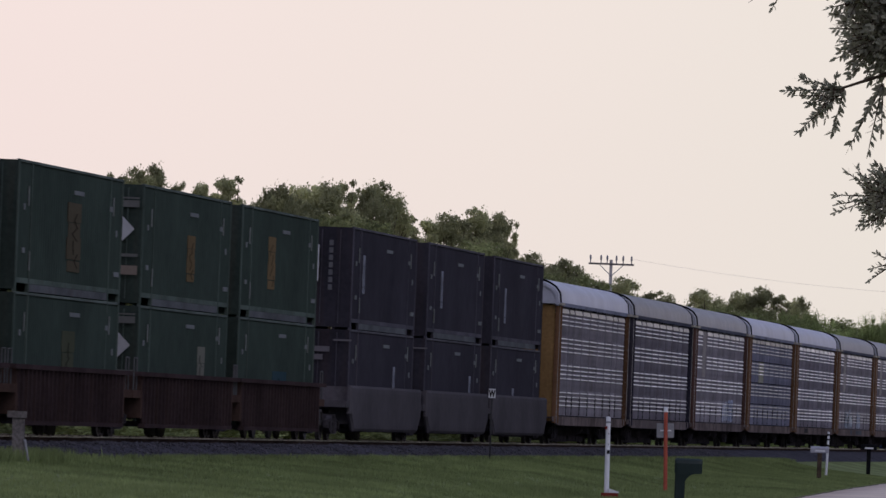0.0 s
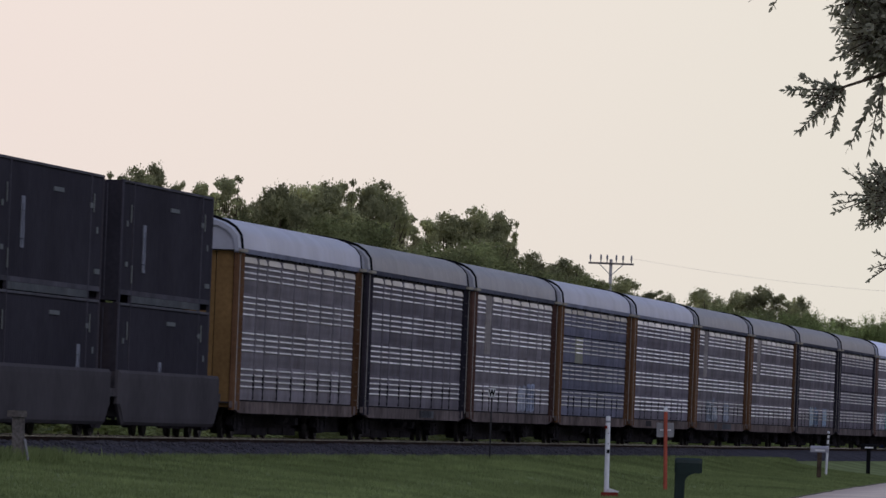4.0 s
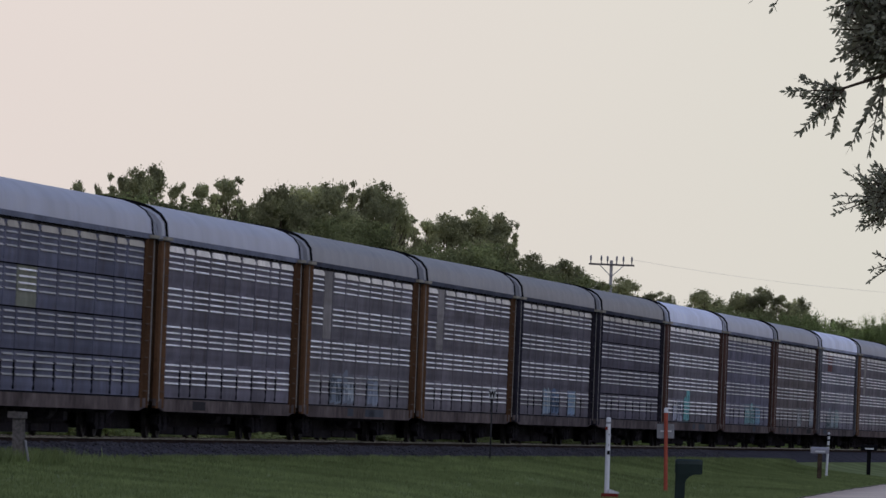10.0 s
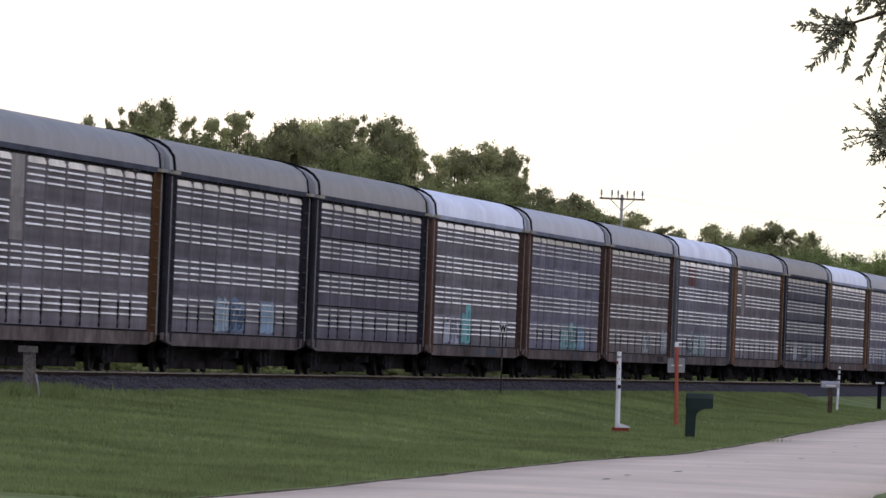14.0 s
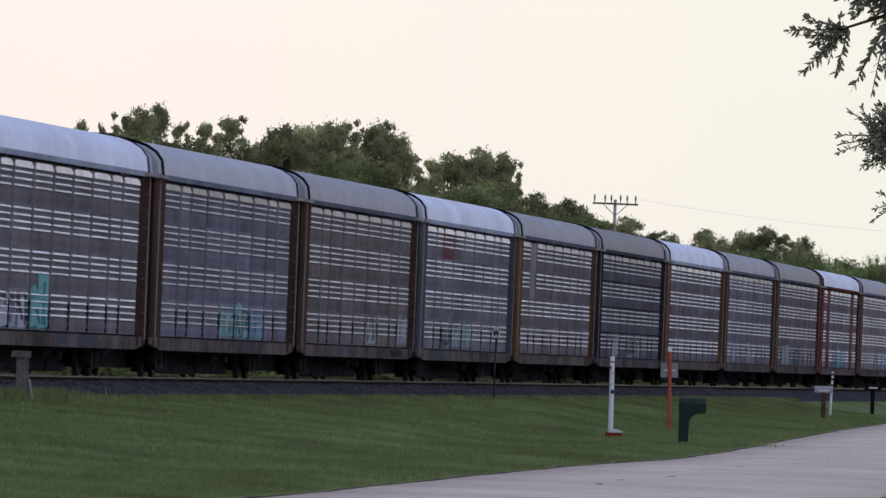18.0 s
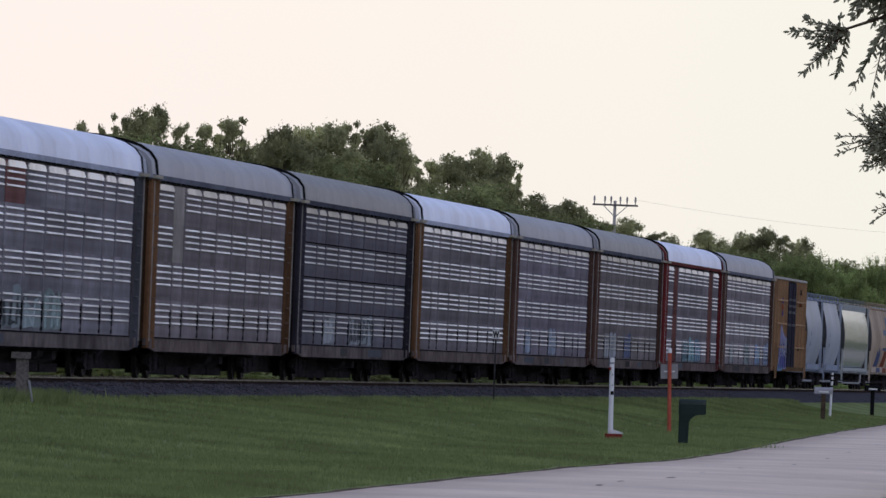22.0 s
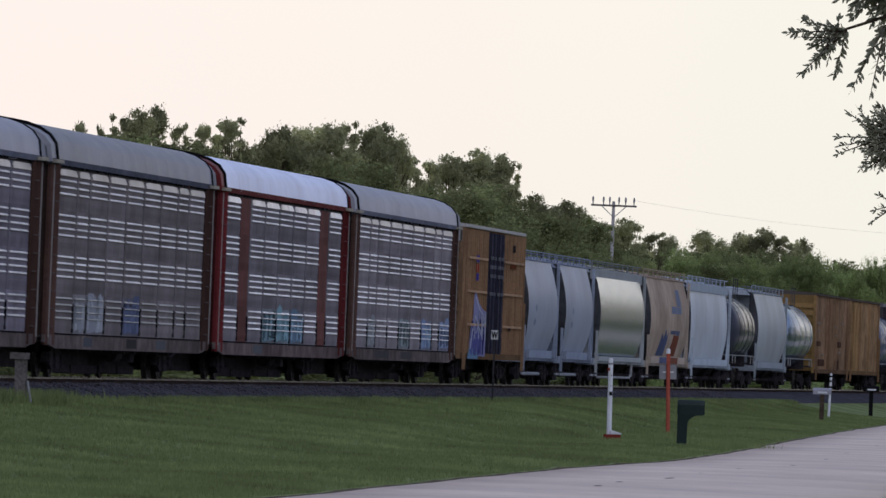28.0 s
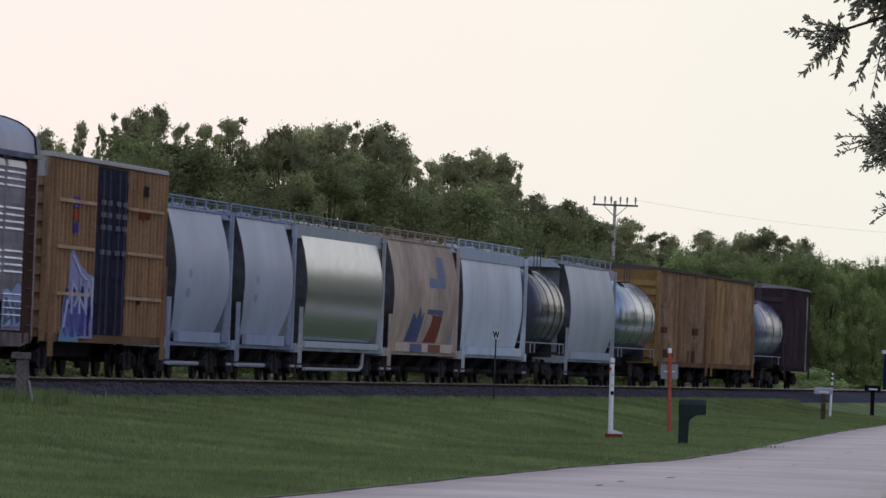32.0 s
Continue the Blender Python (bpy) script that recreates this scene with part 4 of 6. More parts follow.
def container(colour, z0, z1, patch, patch_c, placard=None, marks=True, name="shipping_container", words=""):
    c = thing(name, words, "container", "double-stacked containers")
    h = CL / 2
    b = Mesh()
    b.box(-h + 0.1, h - 0.1, -CW + 0.05, CW - 0.05, z0 + 0.2, z1 - 0.03)
    # folded sides
    n = 46
    for y in (-1, 1):
        ring_lo, ring_hi = [], []
        for k in range(n):
            x0 = -h + 0.15 + (2 * h - 0.3) * k / n
            w = (2 * h - 0.3) / n
            for a, o in ((0, 0.03), (0.30, 0.03), (0.42, 0.05), (0.88, 0.05)):
                ring_lo.append((x0 + a * w, y * (CW - 0.055 + o), z0 + 0.3))
        ring_hi = [(a, bb, z1 - 0.1) for a, bb, _ in ring_lo]
        b.loft([ring_lo, ring_hi], 0, caps=False, closed=False)
    part("body", b, "faded", c, colour=colour)
    for y in (-1, 1):
        ya, yb = sorted((y * (CW - 0.06), y * (CW + 0.005)))
        part("top_rail", Mesh().box(-h, h, ya, yb, z1 - 0.06, z1), "paint", c, "worn pale top edge", colour=[1.3 * a + 0.05 for a in colour])
        part("bottom_rail", Mesh().box(-h, h, ya, yb, z0 + 0.2, z0 + 0.32), "paint", c, colour=[1.5 * a + 0.02 for a in colour])
        sk = Mesh()
        sk.box(-h + 2.1, h - 2.1, ya - 0.0, yb - 0.02 if y > 0 else yb, z0 + 0.02, z0 + 0.195)
        part("skirt", sk, "paint", c, colour=(0.11, 0.115, 0.12))
        for x in (-h + 0.08, -6.1, 6.1, h - 0.08):
            p = Mesh().box(x - 0.08, x + 0.08, min(ya, yb) - 0.006, max(ya, yb) + 0.008, z0, z1 - 0.02)
            part("post", p, "paint", c, colour=[1.45 * a + 0.006 for a in colour])
    for way in (-1, 1):
        d = Mesh()
        x = way * (h - 0.04)
        d.box(x - 0.05, x + 0.05, -CW + 0.02, CW - 0.02, z0 + 0.05, z1 - 0.02)
        dd = part("end_door", d, "paint", c, colour=[0.7 * a for a in colour])
        for y in (-0.9, -0.35, 0.35, 0.9):
            part("lock_bar", Mesh().tube((x + way * 0.08, y, z0 + 0.15), (x + way * 0.08, y, z1 - 0.1), 0.02, n=6), "paint", dd, colour=[1.1 * a + 0.01 for a in colour])
    if placard == "bars":
        for za, zb, ya in ((2.22, 2.38, -0.15), (1.98, 2.14, 0.05), (0.6, 0.7, -0.8), (2.55, 2.6, -0.8)):
            part("marking", Mesh().box(-h - 0.118, -h - 0.11, ya - 0.55, ya, z0 + za, z0 + zb), "clean", c, "plain bar of lettering", (0.13, 0.12, 0.125))
    elif placard == "disc":
        part("plate", Mesh().box(-h - 0.118, -h - 0.11, -0.28, 0.5, z0 + 1.40, z0 + 2.48), "clean", c, "white upright plate", (0.5, 0.5, 0.5))
        part("disc", Mesh().lathe([(-h - 0.126, 0.27), (-h - 0.119, 0.27)], 20, 0, "x", (0, 0.08, z0 + 2.0)), "clean", c, "plain blue disc", (0.05, 0.10, 0.35))
        part("marking", Mesh().box(-h - 0.126, -h - 0.119, -0.2, 0.4, z0 + 1.48, z0 + 1.6), "black", c, "plain dark bar")
        for k in range(7):
            part("marking", Mesh().box(-h - 0.118, -h - 0.11, -0.70, -0.58, z0 + 1.15 + 0.22 * k, z0 + 1.31 + 0.22 * k), "clean", c, "plain bar of lettering", (0.11, 0.11, 0.115))
    elif placard:
        part("placard", Mesh().loft([[(x_, -0.75, z0 + 2.25), (x_, -0.40, z0 + 1.9), (x_, -0.75, z0 + 1.55), (x_, -1.10, z0 + 1.9)] for x_ in (-h - 0.118, -h - 0.11)]), "clean", c, "white diamond-shaped plate", (0.36, 0.36, 0.36))
        for k, (za, zb) in enumerate(((2.45, 2.62), (1.2, 1.28), (0.75, 0.98), (2.66, 2.7))):
            part("marking", Mesh().box(-h - 0.118, -h - 0.11, -1.2, -0.55, z0 + za, z0 + zb), "clean", c, "plain bar of lettering", (0.12, 0.12, 0.11) if k != 2 else (0.2, 0.16, 0.13))
    if patch:
        x0, x1, a0, a1 = patch
        em, hh = Mesh(), a1 - a0             # a worn upright patch in broken pieces
        for f0, f1, g0, g1 in ((0.05, 0.95, 0.0, 0.16), (0.0, 1.0, 0.18, 0.50), (0.06, 0.92, 0.50, 0.71), (0.0, 0.97, 0.72, 1.0)):
            em.box(x0 + f0 * (x1 - x0), x0 + f1 * (x1 - x0), -CW - 0.012, -CW + 0.01, z0 + a0 + g0 * hh, z0 + a0 + g1 * hh)
        part("emblem", em, "clean", c, "plain worn upright emblem", patch_c)
        rz = random.Random(round(100 * (x0 + a0 + z0)))      # broken darker marks down the emblem
        xm, zs = (x0 + x1) / 2, [z0 + a0 + hh * (0.06 + 0.88 * i / 9) for i in range(10)]
        strokes_on(c, [0.55 * a for a in patch_c], [[(xm + rz.uniform(-0.3, 0.3) * (x1 - x0), z) for z in zs[i:i + 3]] for i in (0, 2, 4, 6)], 0.04 if x1 - x0 > 0.8 else 0.022, lambda z: CW + 0.012, 0.006)
    if marks:
        for x, z, w, hh in ((-7.2, 0.9, 0.35, 0.12), (-7.2, 1.9, 0.2, 0.14), (7.0, 0.62, 0.8, 0.12), (7.1, 1.6, 0.2, 0.16), (0.3, 2.45, 1.5, 0.1), (6.0, 2.2, 0.5, 0.12)):
            part("marking", Mesh().box(x, x + w, -CW - 0.012, -CW + 0.012, z0 + z, z0 + z + hh), "clean", c, colour=(0.17, 0.18, 0.18))
        for x, z in ((-6.7, 2.0), (-6.3, 0.5), (6.4, 2.1)):
            part("grab_bar", Mesh().tube((x, -CW - 0.03, z0 + z), (x, -CW - 0.03, z0 + z + 0.45), 0.02, n=5), "clean", c, colour=(0.2, 0.21, 0.2))
    return c


def well_wagon(colour, ribbed, length, words):
    c = thing("well_wagon", words, "railway wagon", "train")
    h = length / 2
    for y in (-1, 1):
        s = Mesh()
        ya, yb = sorted((y * 1.40, y * 1.46))
        if ribbed:
            s.loft([[(-h + 1.2, yy, 1.55), (-h + 1.7, yy, 0.32), (h - 1.7, yy, 0.32), (h - 1.2, yy, 1.55)] for yy in (ya, yb)])
            yt = sorted((y * 1.34, y * 1.56))
            s.box(-h + 0.5, h - 0.5, yt[0], yt[1], 1.55, 1.66)
            yt = sorted((y * 1.36, y * 1.52))
            s.box(-h + 1.6, h - 1.6, yt[0], yt[1], 0.26, 0.36)
        else:                                # a smooth rounded tub with cut-off lower corners
            s.loft([[(-h + 0.75 + e_, y * yy, 1.66 - f_), (-h + 0.72 + e_, y * yy, 0.82), (-h + 1.5 + e_, y * yy, 0.30 + f_), (h - 1.5 - e_, y * yy, 0.30 + f_), (h - 0.72 - e_, y * yy, 0.82), (h - 0.75 - e_, y * yy, 1.66 - f_)]
                    for yy, e_, f_ in ((1.38, 0, 0), (1.46, 0.0, 0.0), (1.52, 0.10, 0.08), (1.53, 0.3, 0.2))])
        if ribbed:
            for x in np.arange(-h + 1.8, h - 1.6, 0.62):
                ya2, yb2 = sorted((y * 1.46, y * 1.53))
                s.box(x, x + 0.10, ya2, yb2, 0.36, 1.55)
        part("side_sill", s, "paint" if ribbed else "faded", c, colour=colour)
    for x in np.arange(-h + 2, h - 1.9, 2.2):
        part("floor_beam", Mesh().box(x - 0.15, x + 0.15, -1.4, 1.4, 0.28, 0.40), "dark", c)
    for way in (-1, 1):
        e = Mesh()
        x0, x1 = sorted((way * (h - 1.25), way * h))
        e.box(x0, x1, -1.45, 1.45, 1.0, 1.2)
        e.box(x0, x1, -0.45, 0.45, 0.75, 1.0)
        x0, x1 = sorted((way * (h - 1.5), way * (h - 1.2)))
        e.box(x0, x1, -1.46, 1.46, 0.5, 1.62)
        part("end_platform", e, "paint", c, colour=(0.075, 0.047, 0.038) if ribbed else colour)
        if not ribbed:
            continue
        st = Mesh()
        st.tube((way * (h - 0.25), -1.4, 1.1), (way * (h - 0.25), -1.4, 2.0), 0.02, n=5)
        st.tube((way * (h - 0.75), -1.4, 1.1), (way * (h - 0.75), -1.4, 2.0), 0.02, n=5)
        st.tube((way * (h - 0.25), -1.4, 2.0), (way * (h - 0.75), -1.4, 2.0), 0.02, n=5)
        part("hand_rail", st, "clean", c, colour=(0.10, 0.10, 0.10))
    truck(c, -h + 0.1)
    truck(c, h - 0.1)
    return c


GREEN, NAVY = (0.046, 0.062, 0.051), (0.046, 0.043, 0.052)
RUSTY, STEEL = (0.052, 0.036, 0.036), (0.088, 0.080, 0.084)
TAN, FADE = (0.17, 0.12, 0.065), (0.085, 0.072, 0.05)
SET = [  # middle, colour, well, upper patch, lower patch
    (-132.6, GREEN, RUSTY, (1.0, 1.9, 0.7, 2.2), FADE, None, FADE),
    (-113.5, GREEN, RUSTY, (-0.6, 1.5, 0.6, 2.25), FADE, (-0.8, 1.2, 0.3, 2.1), (0.07, 0.075, 0.05)),
    (-93.9, GREEN, RUSTY, (0.0, 1.4, 0.75, 1.95), (0.14, 0.10, 0.055), (2.6, 4.0, 0.5, 2.0), (0.16, 0.16, 0.13)),
    (-75.5, GREEN, RUSTY, (-2.6, -1.1, 0.85, 2.3), TAN, (-0.8, 2.2, 0.2, 1.5), (0.035, 0.065, 0.075)),
    (-51.15, NAVY, STEEL, (-5.5, -5.0, 1.1, 2.25), (0.22, 0.225, 0.26), (3.0, 3.5, 0.9, 1.9), (0.24, 0.245, 0.28)),
    (-31.65, NAVY, STEEL, (-4.4, -3.9, 1.0, 2.2), (0.22, 0.225, 0.26), (4.7, 5.2, 0.9, 1.8), (0.24, 0.245, 0.28)),
    (-12.4, NAVY, STEEL, (-4.4, -3.9, 0.8, 2.0), (0.22, 0.225, 0.26), (-0.9, -0.4, 0.7, 1.5), (0.24, 0.245, 0.28)),
]
for q, colour, well_c, up, up_c, low, low_c in SET:
    gr = colour == GREEN
    w = well_wagon(well_c, gr, 19.2, "rust-brown ribbed well wagon under stacked containers" if gr else "grey smooth-sided well wagon under stacked containers")
    CARS.append((w, q))
    tint = "dark green" if gr else "dark navy blue"
    CARS.append((container(colour, 0.42, 3.33, low, low_c, {-93.9: "sign", -51.15: "bars", -31.65: "bars"}.get(q), words=tint + " steel container low in a well wagon"), q))
    CARS.append((container(colour, 3.335, 6.38, up, up_c, {-93.9: "sign", -51.15: "disc"}.get(q), words=tint + " steel container stacked on another container"), q))


# --- box wagons ---
def box_wagon(length, top, colour, door_c, door, words, ribs=0.62, roof_c=(0.35, 0.34, 0.33), half=1.5, z0=0.95, rails=True, finish="paint", end_c=None):
    end_c = end_c or [0.9 * a for a in colour]
    c = thing("box_wagon", words, "railway wagon", "train")
    h = length / 2
    b = Mesh()
    b.box(-h, h, -half + (0.07 if ribs < 1 else 0.04), half, z0, top - 0.12)
    part("body", b, finish, c, colour=colour)
    u = Mesh()
    part("centre_sill", Mesh().box(-h + 0.2, h - 0.2, -0.3, 0.3, 0.5, z0 - 0.01), "dark", c)
    u.box(-h, h, -half - 0.02, -half + 0.06, z0 - 0.10, z0 + 0.10)
    u.box(-h, h, half - 0.06, half + 0.02, z0 - 0.22, z0 + 0.12)
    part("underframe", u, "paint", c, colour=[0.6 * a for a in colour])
    x = -h + 0.02
    while x < h:
        if not (door[0] - 0.1 < x < door[1] - 0.05):
            part("rib", Mesh().box(x, x + 0.12, -half - 0.055, -half + 0.045, z0 + 0.10, top - 0.16), "paint", c, colour=[1.2 * a for a in colour])
        x += ribs
    for z in (z0 + 1.0, z0 + 2.1, z0 + 3.2):
        for a, e in ((-h + 1.2, door[0] - 0.1), (door[1] + 0.1, h - 0.6)):
            if rails and z < top - 0.4:
                part("tie_rail", Mesh().box(a, e, -half - 0.075, -half - 0.03, z, z + 0.08), "paint", c, colour=[1.5 * a2 + 0.03 for a2 in colour])
    dm = (door[0] + door[1]) / 2
    for a, e in ((door[0], dm - 0.03), (dm + 0.03, door[1])):
        d = Mesh()
        d.box(a, e, -half - 0.03, -half + 0.05, z0 + 0.1, top - 0.2)
        dd = part("door", d, "paint", c, colour=door_c)
        n = 6 if rails else 1
        for k in range(n):
            z = z0 + 0.2 + (top - z0 - 0.5) * k / n
            part("door_panel", Mesh().box(a + 0.12, e - 0.12, -half - 0.06, -half - 0.03, z, z + (top - z0 - 0.5) / n - 0.18), "paint", dd, colour=door_c)
        for f in (0.3, 0.7) if rails else ():
            part("lock_bar", Mesh().tube((a + (e - a) * f, -half - 0.09, z0 + 0.1), (a + (e - a) * f, -half - 0.09, top - 0.25), 0.03, n=6), "paint", dd, colour=[1.6 * k + 0.02 for k in door_c])
    r = Mesh()
    r.loft([[(x, -half - 0.06, top - 0.13), (x, -half - 0.06, top - 0.05), (x, 0, top + 0.06), (x, half + 0.06, top - 0.05), (x, half + 0.06, top - 0.13)] for x in (-h - 0.03, h + 0.03)])
    for x in np.arange(-h + 0.8, h, 1.25):
        r.loft([[(a, -half - 0.07, top - 0.06), (a, -half - 0.07, top - 0.02), (a, 0, top + 0.09), (a, half + 0.07, top - 0.02), (a, half + 0.07, top - 0.06)] for a in (x, x + 0.1)])
    part("roof", r, "clean", c, colour=roof_c)
    for way in (-1, 1):
        x0, x1 = sorted((way * h, way * (h + 0.03)))
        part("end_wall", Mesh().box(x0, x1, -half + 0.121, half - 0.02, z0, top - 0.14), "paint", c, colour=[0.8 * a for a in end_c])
        for k in range(9):
            z = z0 + 0.2 + (top - z0 - 0.6) * k / 9
            x0, x1 = sorted((way * (h + 0.03), way * (h + 0.09)))
            part("end_rib", Mesh().box(x0, x1, -half + 0.12, half - 0.12, z, z + (top - z0 - 0.6) / 9 * 0.62, 0, 0.02), "paint", c, colour=end_c)
        x0, x1 = sorted((way * h, way * (h + 0.11)))
        part("corner_post", Mesh().box(x0, x1, -half, -half + 0.12, z0 - 0.1, top - 0.15), "paint", c, colour=end_c)
        ladder(c, way * (h - 0.32), -half - 0.1, z0 - 0.45, z0 + 1.9 if way > 0 else z0 + 1.2, colour)
        coupler(c, way * h, way)
        truck(c, way * (h - 2.6))
    return c


OCHRE = (0.268, 0.166, 0.098)
c = box_wagon(18.7, 5.30, OCHRE, (0.030, 0.030, 0.045), (-2.4, 2.7), "ochre-yellow ribbed box wagon with dark blue doors and purple scrawls", roof_c=(0.42, 0.40, 0.37))
flat = lambda z: 1.54
rb = random.Random(5)                        # a broad lilac scrawl beside the door, peaked at its outer end
skin_ = lambda z: 1.556
sprayed(c, [((0.27, 0.26, 0.42), [(-7.3, 0.95), (-2.42, 0.95), (-2.42, 1.6), (-2.5, 2.45), (-3.4, 2.5), (-4.6, 2.7), (-5.8, 3.1), (-6.2, 2.9), (-6.3, 2.2), (-7.0, 1.9)])], skin_, 0.004)
strokes_on(c, (0.055, 0.05, 0.17), letter_run(rb, -6.9, -3.0, 1.0, 2.2), 0.09, skin_, 0.012)
strokes_on(c, (0.13, 0.13, 0.33), letter_run(rb, -6.8, -3.0, 1.0, 2.0), 0.08, skin_, 0.016)
strokes_on(c, (0.42, 0.42, 0.52), letter_run(rb, -6.0, -3.0, 1.5, 2.4), 0.05, skin_, 0.020)
strokes_on(c, (0.50, 0.50, 0.58), [[(-7.0, 1.2), (-6.5, 1.85)], [(-5.8, 2.9), (-4.6, 2.5), (-3.5, 2.35)], [(-2.7, 2.4), (-2.7, 1.5)]], 0.045, skin_, 0.022)
sprayed(c, [((0.16, 0.25, 0.36), [(-7.7, 0.86), (-4.6, 0.86), (-4.7, 1.08), (-7.2, 1.3)])], skin_, 0.010)
sprayed(c, [((0.06, 0.05, 0.22), [(-5.9, 4.05), (-5.0, 4.05), (-5.0, 4.3), (-5.9, 4.3)]), ((0.26, 0.04, 0.03), [(-5.9, 3.75), (-5.0, 3.75), (-5.0, 4.0), (-5.9, 4.0)]),
            ((0.06, 0.05, 0.22), [(-5.8, 3.45), (-5.1, 3.45), (-5.1, 3.7), (-5.8, 3.7)]), ((0.03, 0.025, 0.025), [(5.2, 4.55), (6.1, 4.55), (6.1, 4.8), (5.2, 4.8)]),
            ((0.12, 0.04, 0.02), [(4.6, 3.98), (6.4, 3.98), (6.4, 4.2), (4.6, 4.2)]), ((0.03, 0.025, 0.025), [(4.6, 1.85), (5.3, 1.85), (5.3, 2.05), (4.6, 2.05)])], lambda z: 1.545)
for x_, w_ in ((-1.7, 0.5), (-0.7, 0.45), (0.7, 0.5), (1.8, 0.4)):
    for z_ in (4.2, 3.9, 3.6, 3.0):
        part("marking", Mesh().box(x_, x_ + w_, -1.605, -1.5605, z_, z_ + 0.12), "clean", c, "plain bar of lettering", (0.16, 0.16, 0.18))
part("corner_plate", Mesh().box(-9.46, -9.4, -1.45, -0.9, 4.7, 5.15), "clean", c, "white corner panel", (0.4, 0.4, 0.4))
CARS.append((c, 581.0))
plain = box_wagon(22.6, 4.85, (0.255, 0.160, 0.098), (0.23, 0.142, 0.085), (-2, 2), "weathered brown box wagon with yellow-brown ends", ribs=7.4, rails=False, finish="stained", end_c=(0.27, 0.17, 0.065), roof_c=(0.10, 0.085, 0.07))
for x_, z_, w_ in ((-9.5, 3.3, 1.6), (-9.2, 2.9, 1.1), (2.4, 3.2, 2.2), (3.0, 2.75, 1.5), (5.5, 1.9, 1.2), (-6.0, 1.7, 0.8), (7.5, 3.4, 0.9)):
    part("marking", Mesh().box(x_, x_ + w_, -1.512, -1.455, z_, z_ + 0.11), "clean", plain, "worn plain bar of lettering", (0.24, 0.19, 0.15))
for x_, z_, w_, h_ in ((-8.4, 1.2, 5.0, 0.35), (-1.0, 1.05, 7.5, 0.5), (4.2, 2.2, 3.6, 0.3), (-9.6, 2.2, 3.0, 0.25)):
    part("rust_stain", Mesh().box(x_, x_ + w_, -1.466, -1.455, z_, z_ + h_), "stained", plain, "dark rust patch", (0.085, 0.05, 0.034))
CARS.append((plain, 740.0))
CARS.append((box_wagon(22.6, 4.85, (0.285, 0.178, 0.095), (0.33, 0.205, 0.095), (-9.0, -5.6), "weathered brown box wagon with a lighter door", ribs=7.4, rails=False, finish="stained", roof_c=(0.10, 0.085, 0.07)), 764.5))
last = box_wagon(15.8, 4.9, (0.062, 0.044, 0.050), (0.058, 0.041, 0.047), (-1.5, 1.5), "dark maroon box wagon at the end of the train", ribs=1.2, rails=False, roof_c=(0.26, 0.24, 0.24))
part("worn_post", Mesh().box(5.9, 6.3, -1.56, -1.50, 0.9, 4.5), "stained", last, "pale worn upright strip", (0.26, 0.24, 0.23))
CARS.append((last, 802.0))


# --- covered hoppers ---
def hopper_side(f, belly, top_y=1.10):
    """Half width of a hopper body at the height f from its sill (0) to its roof (1)."""
    return top_y + belly * math.sin(math.pi * ((1 - f) * 0.92 + 0.03))


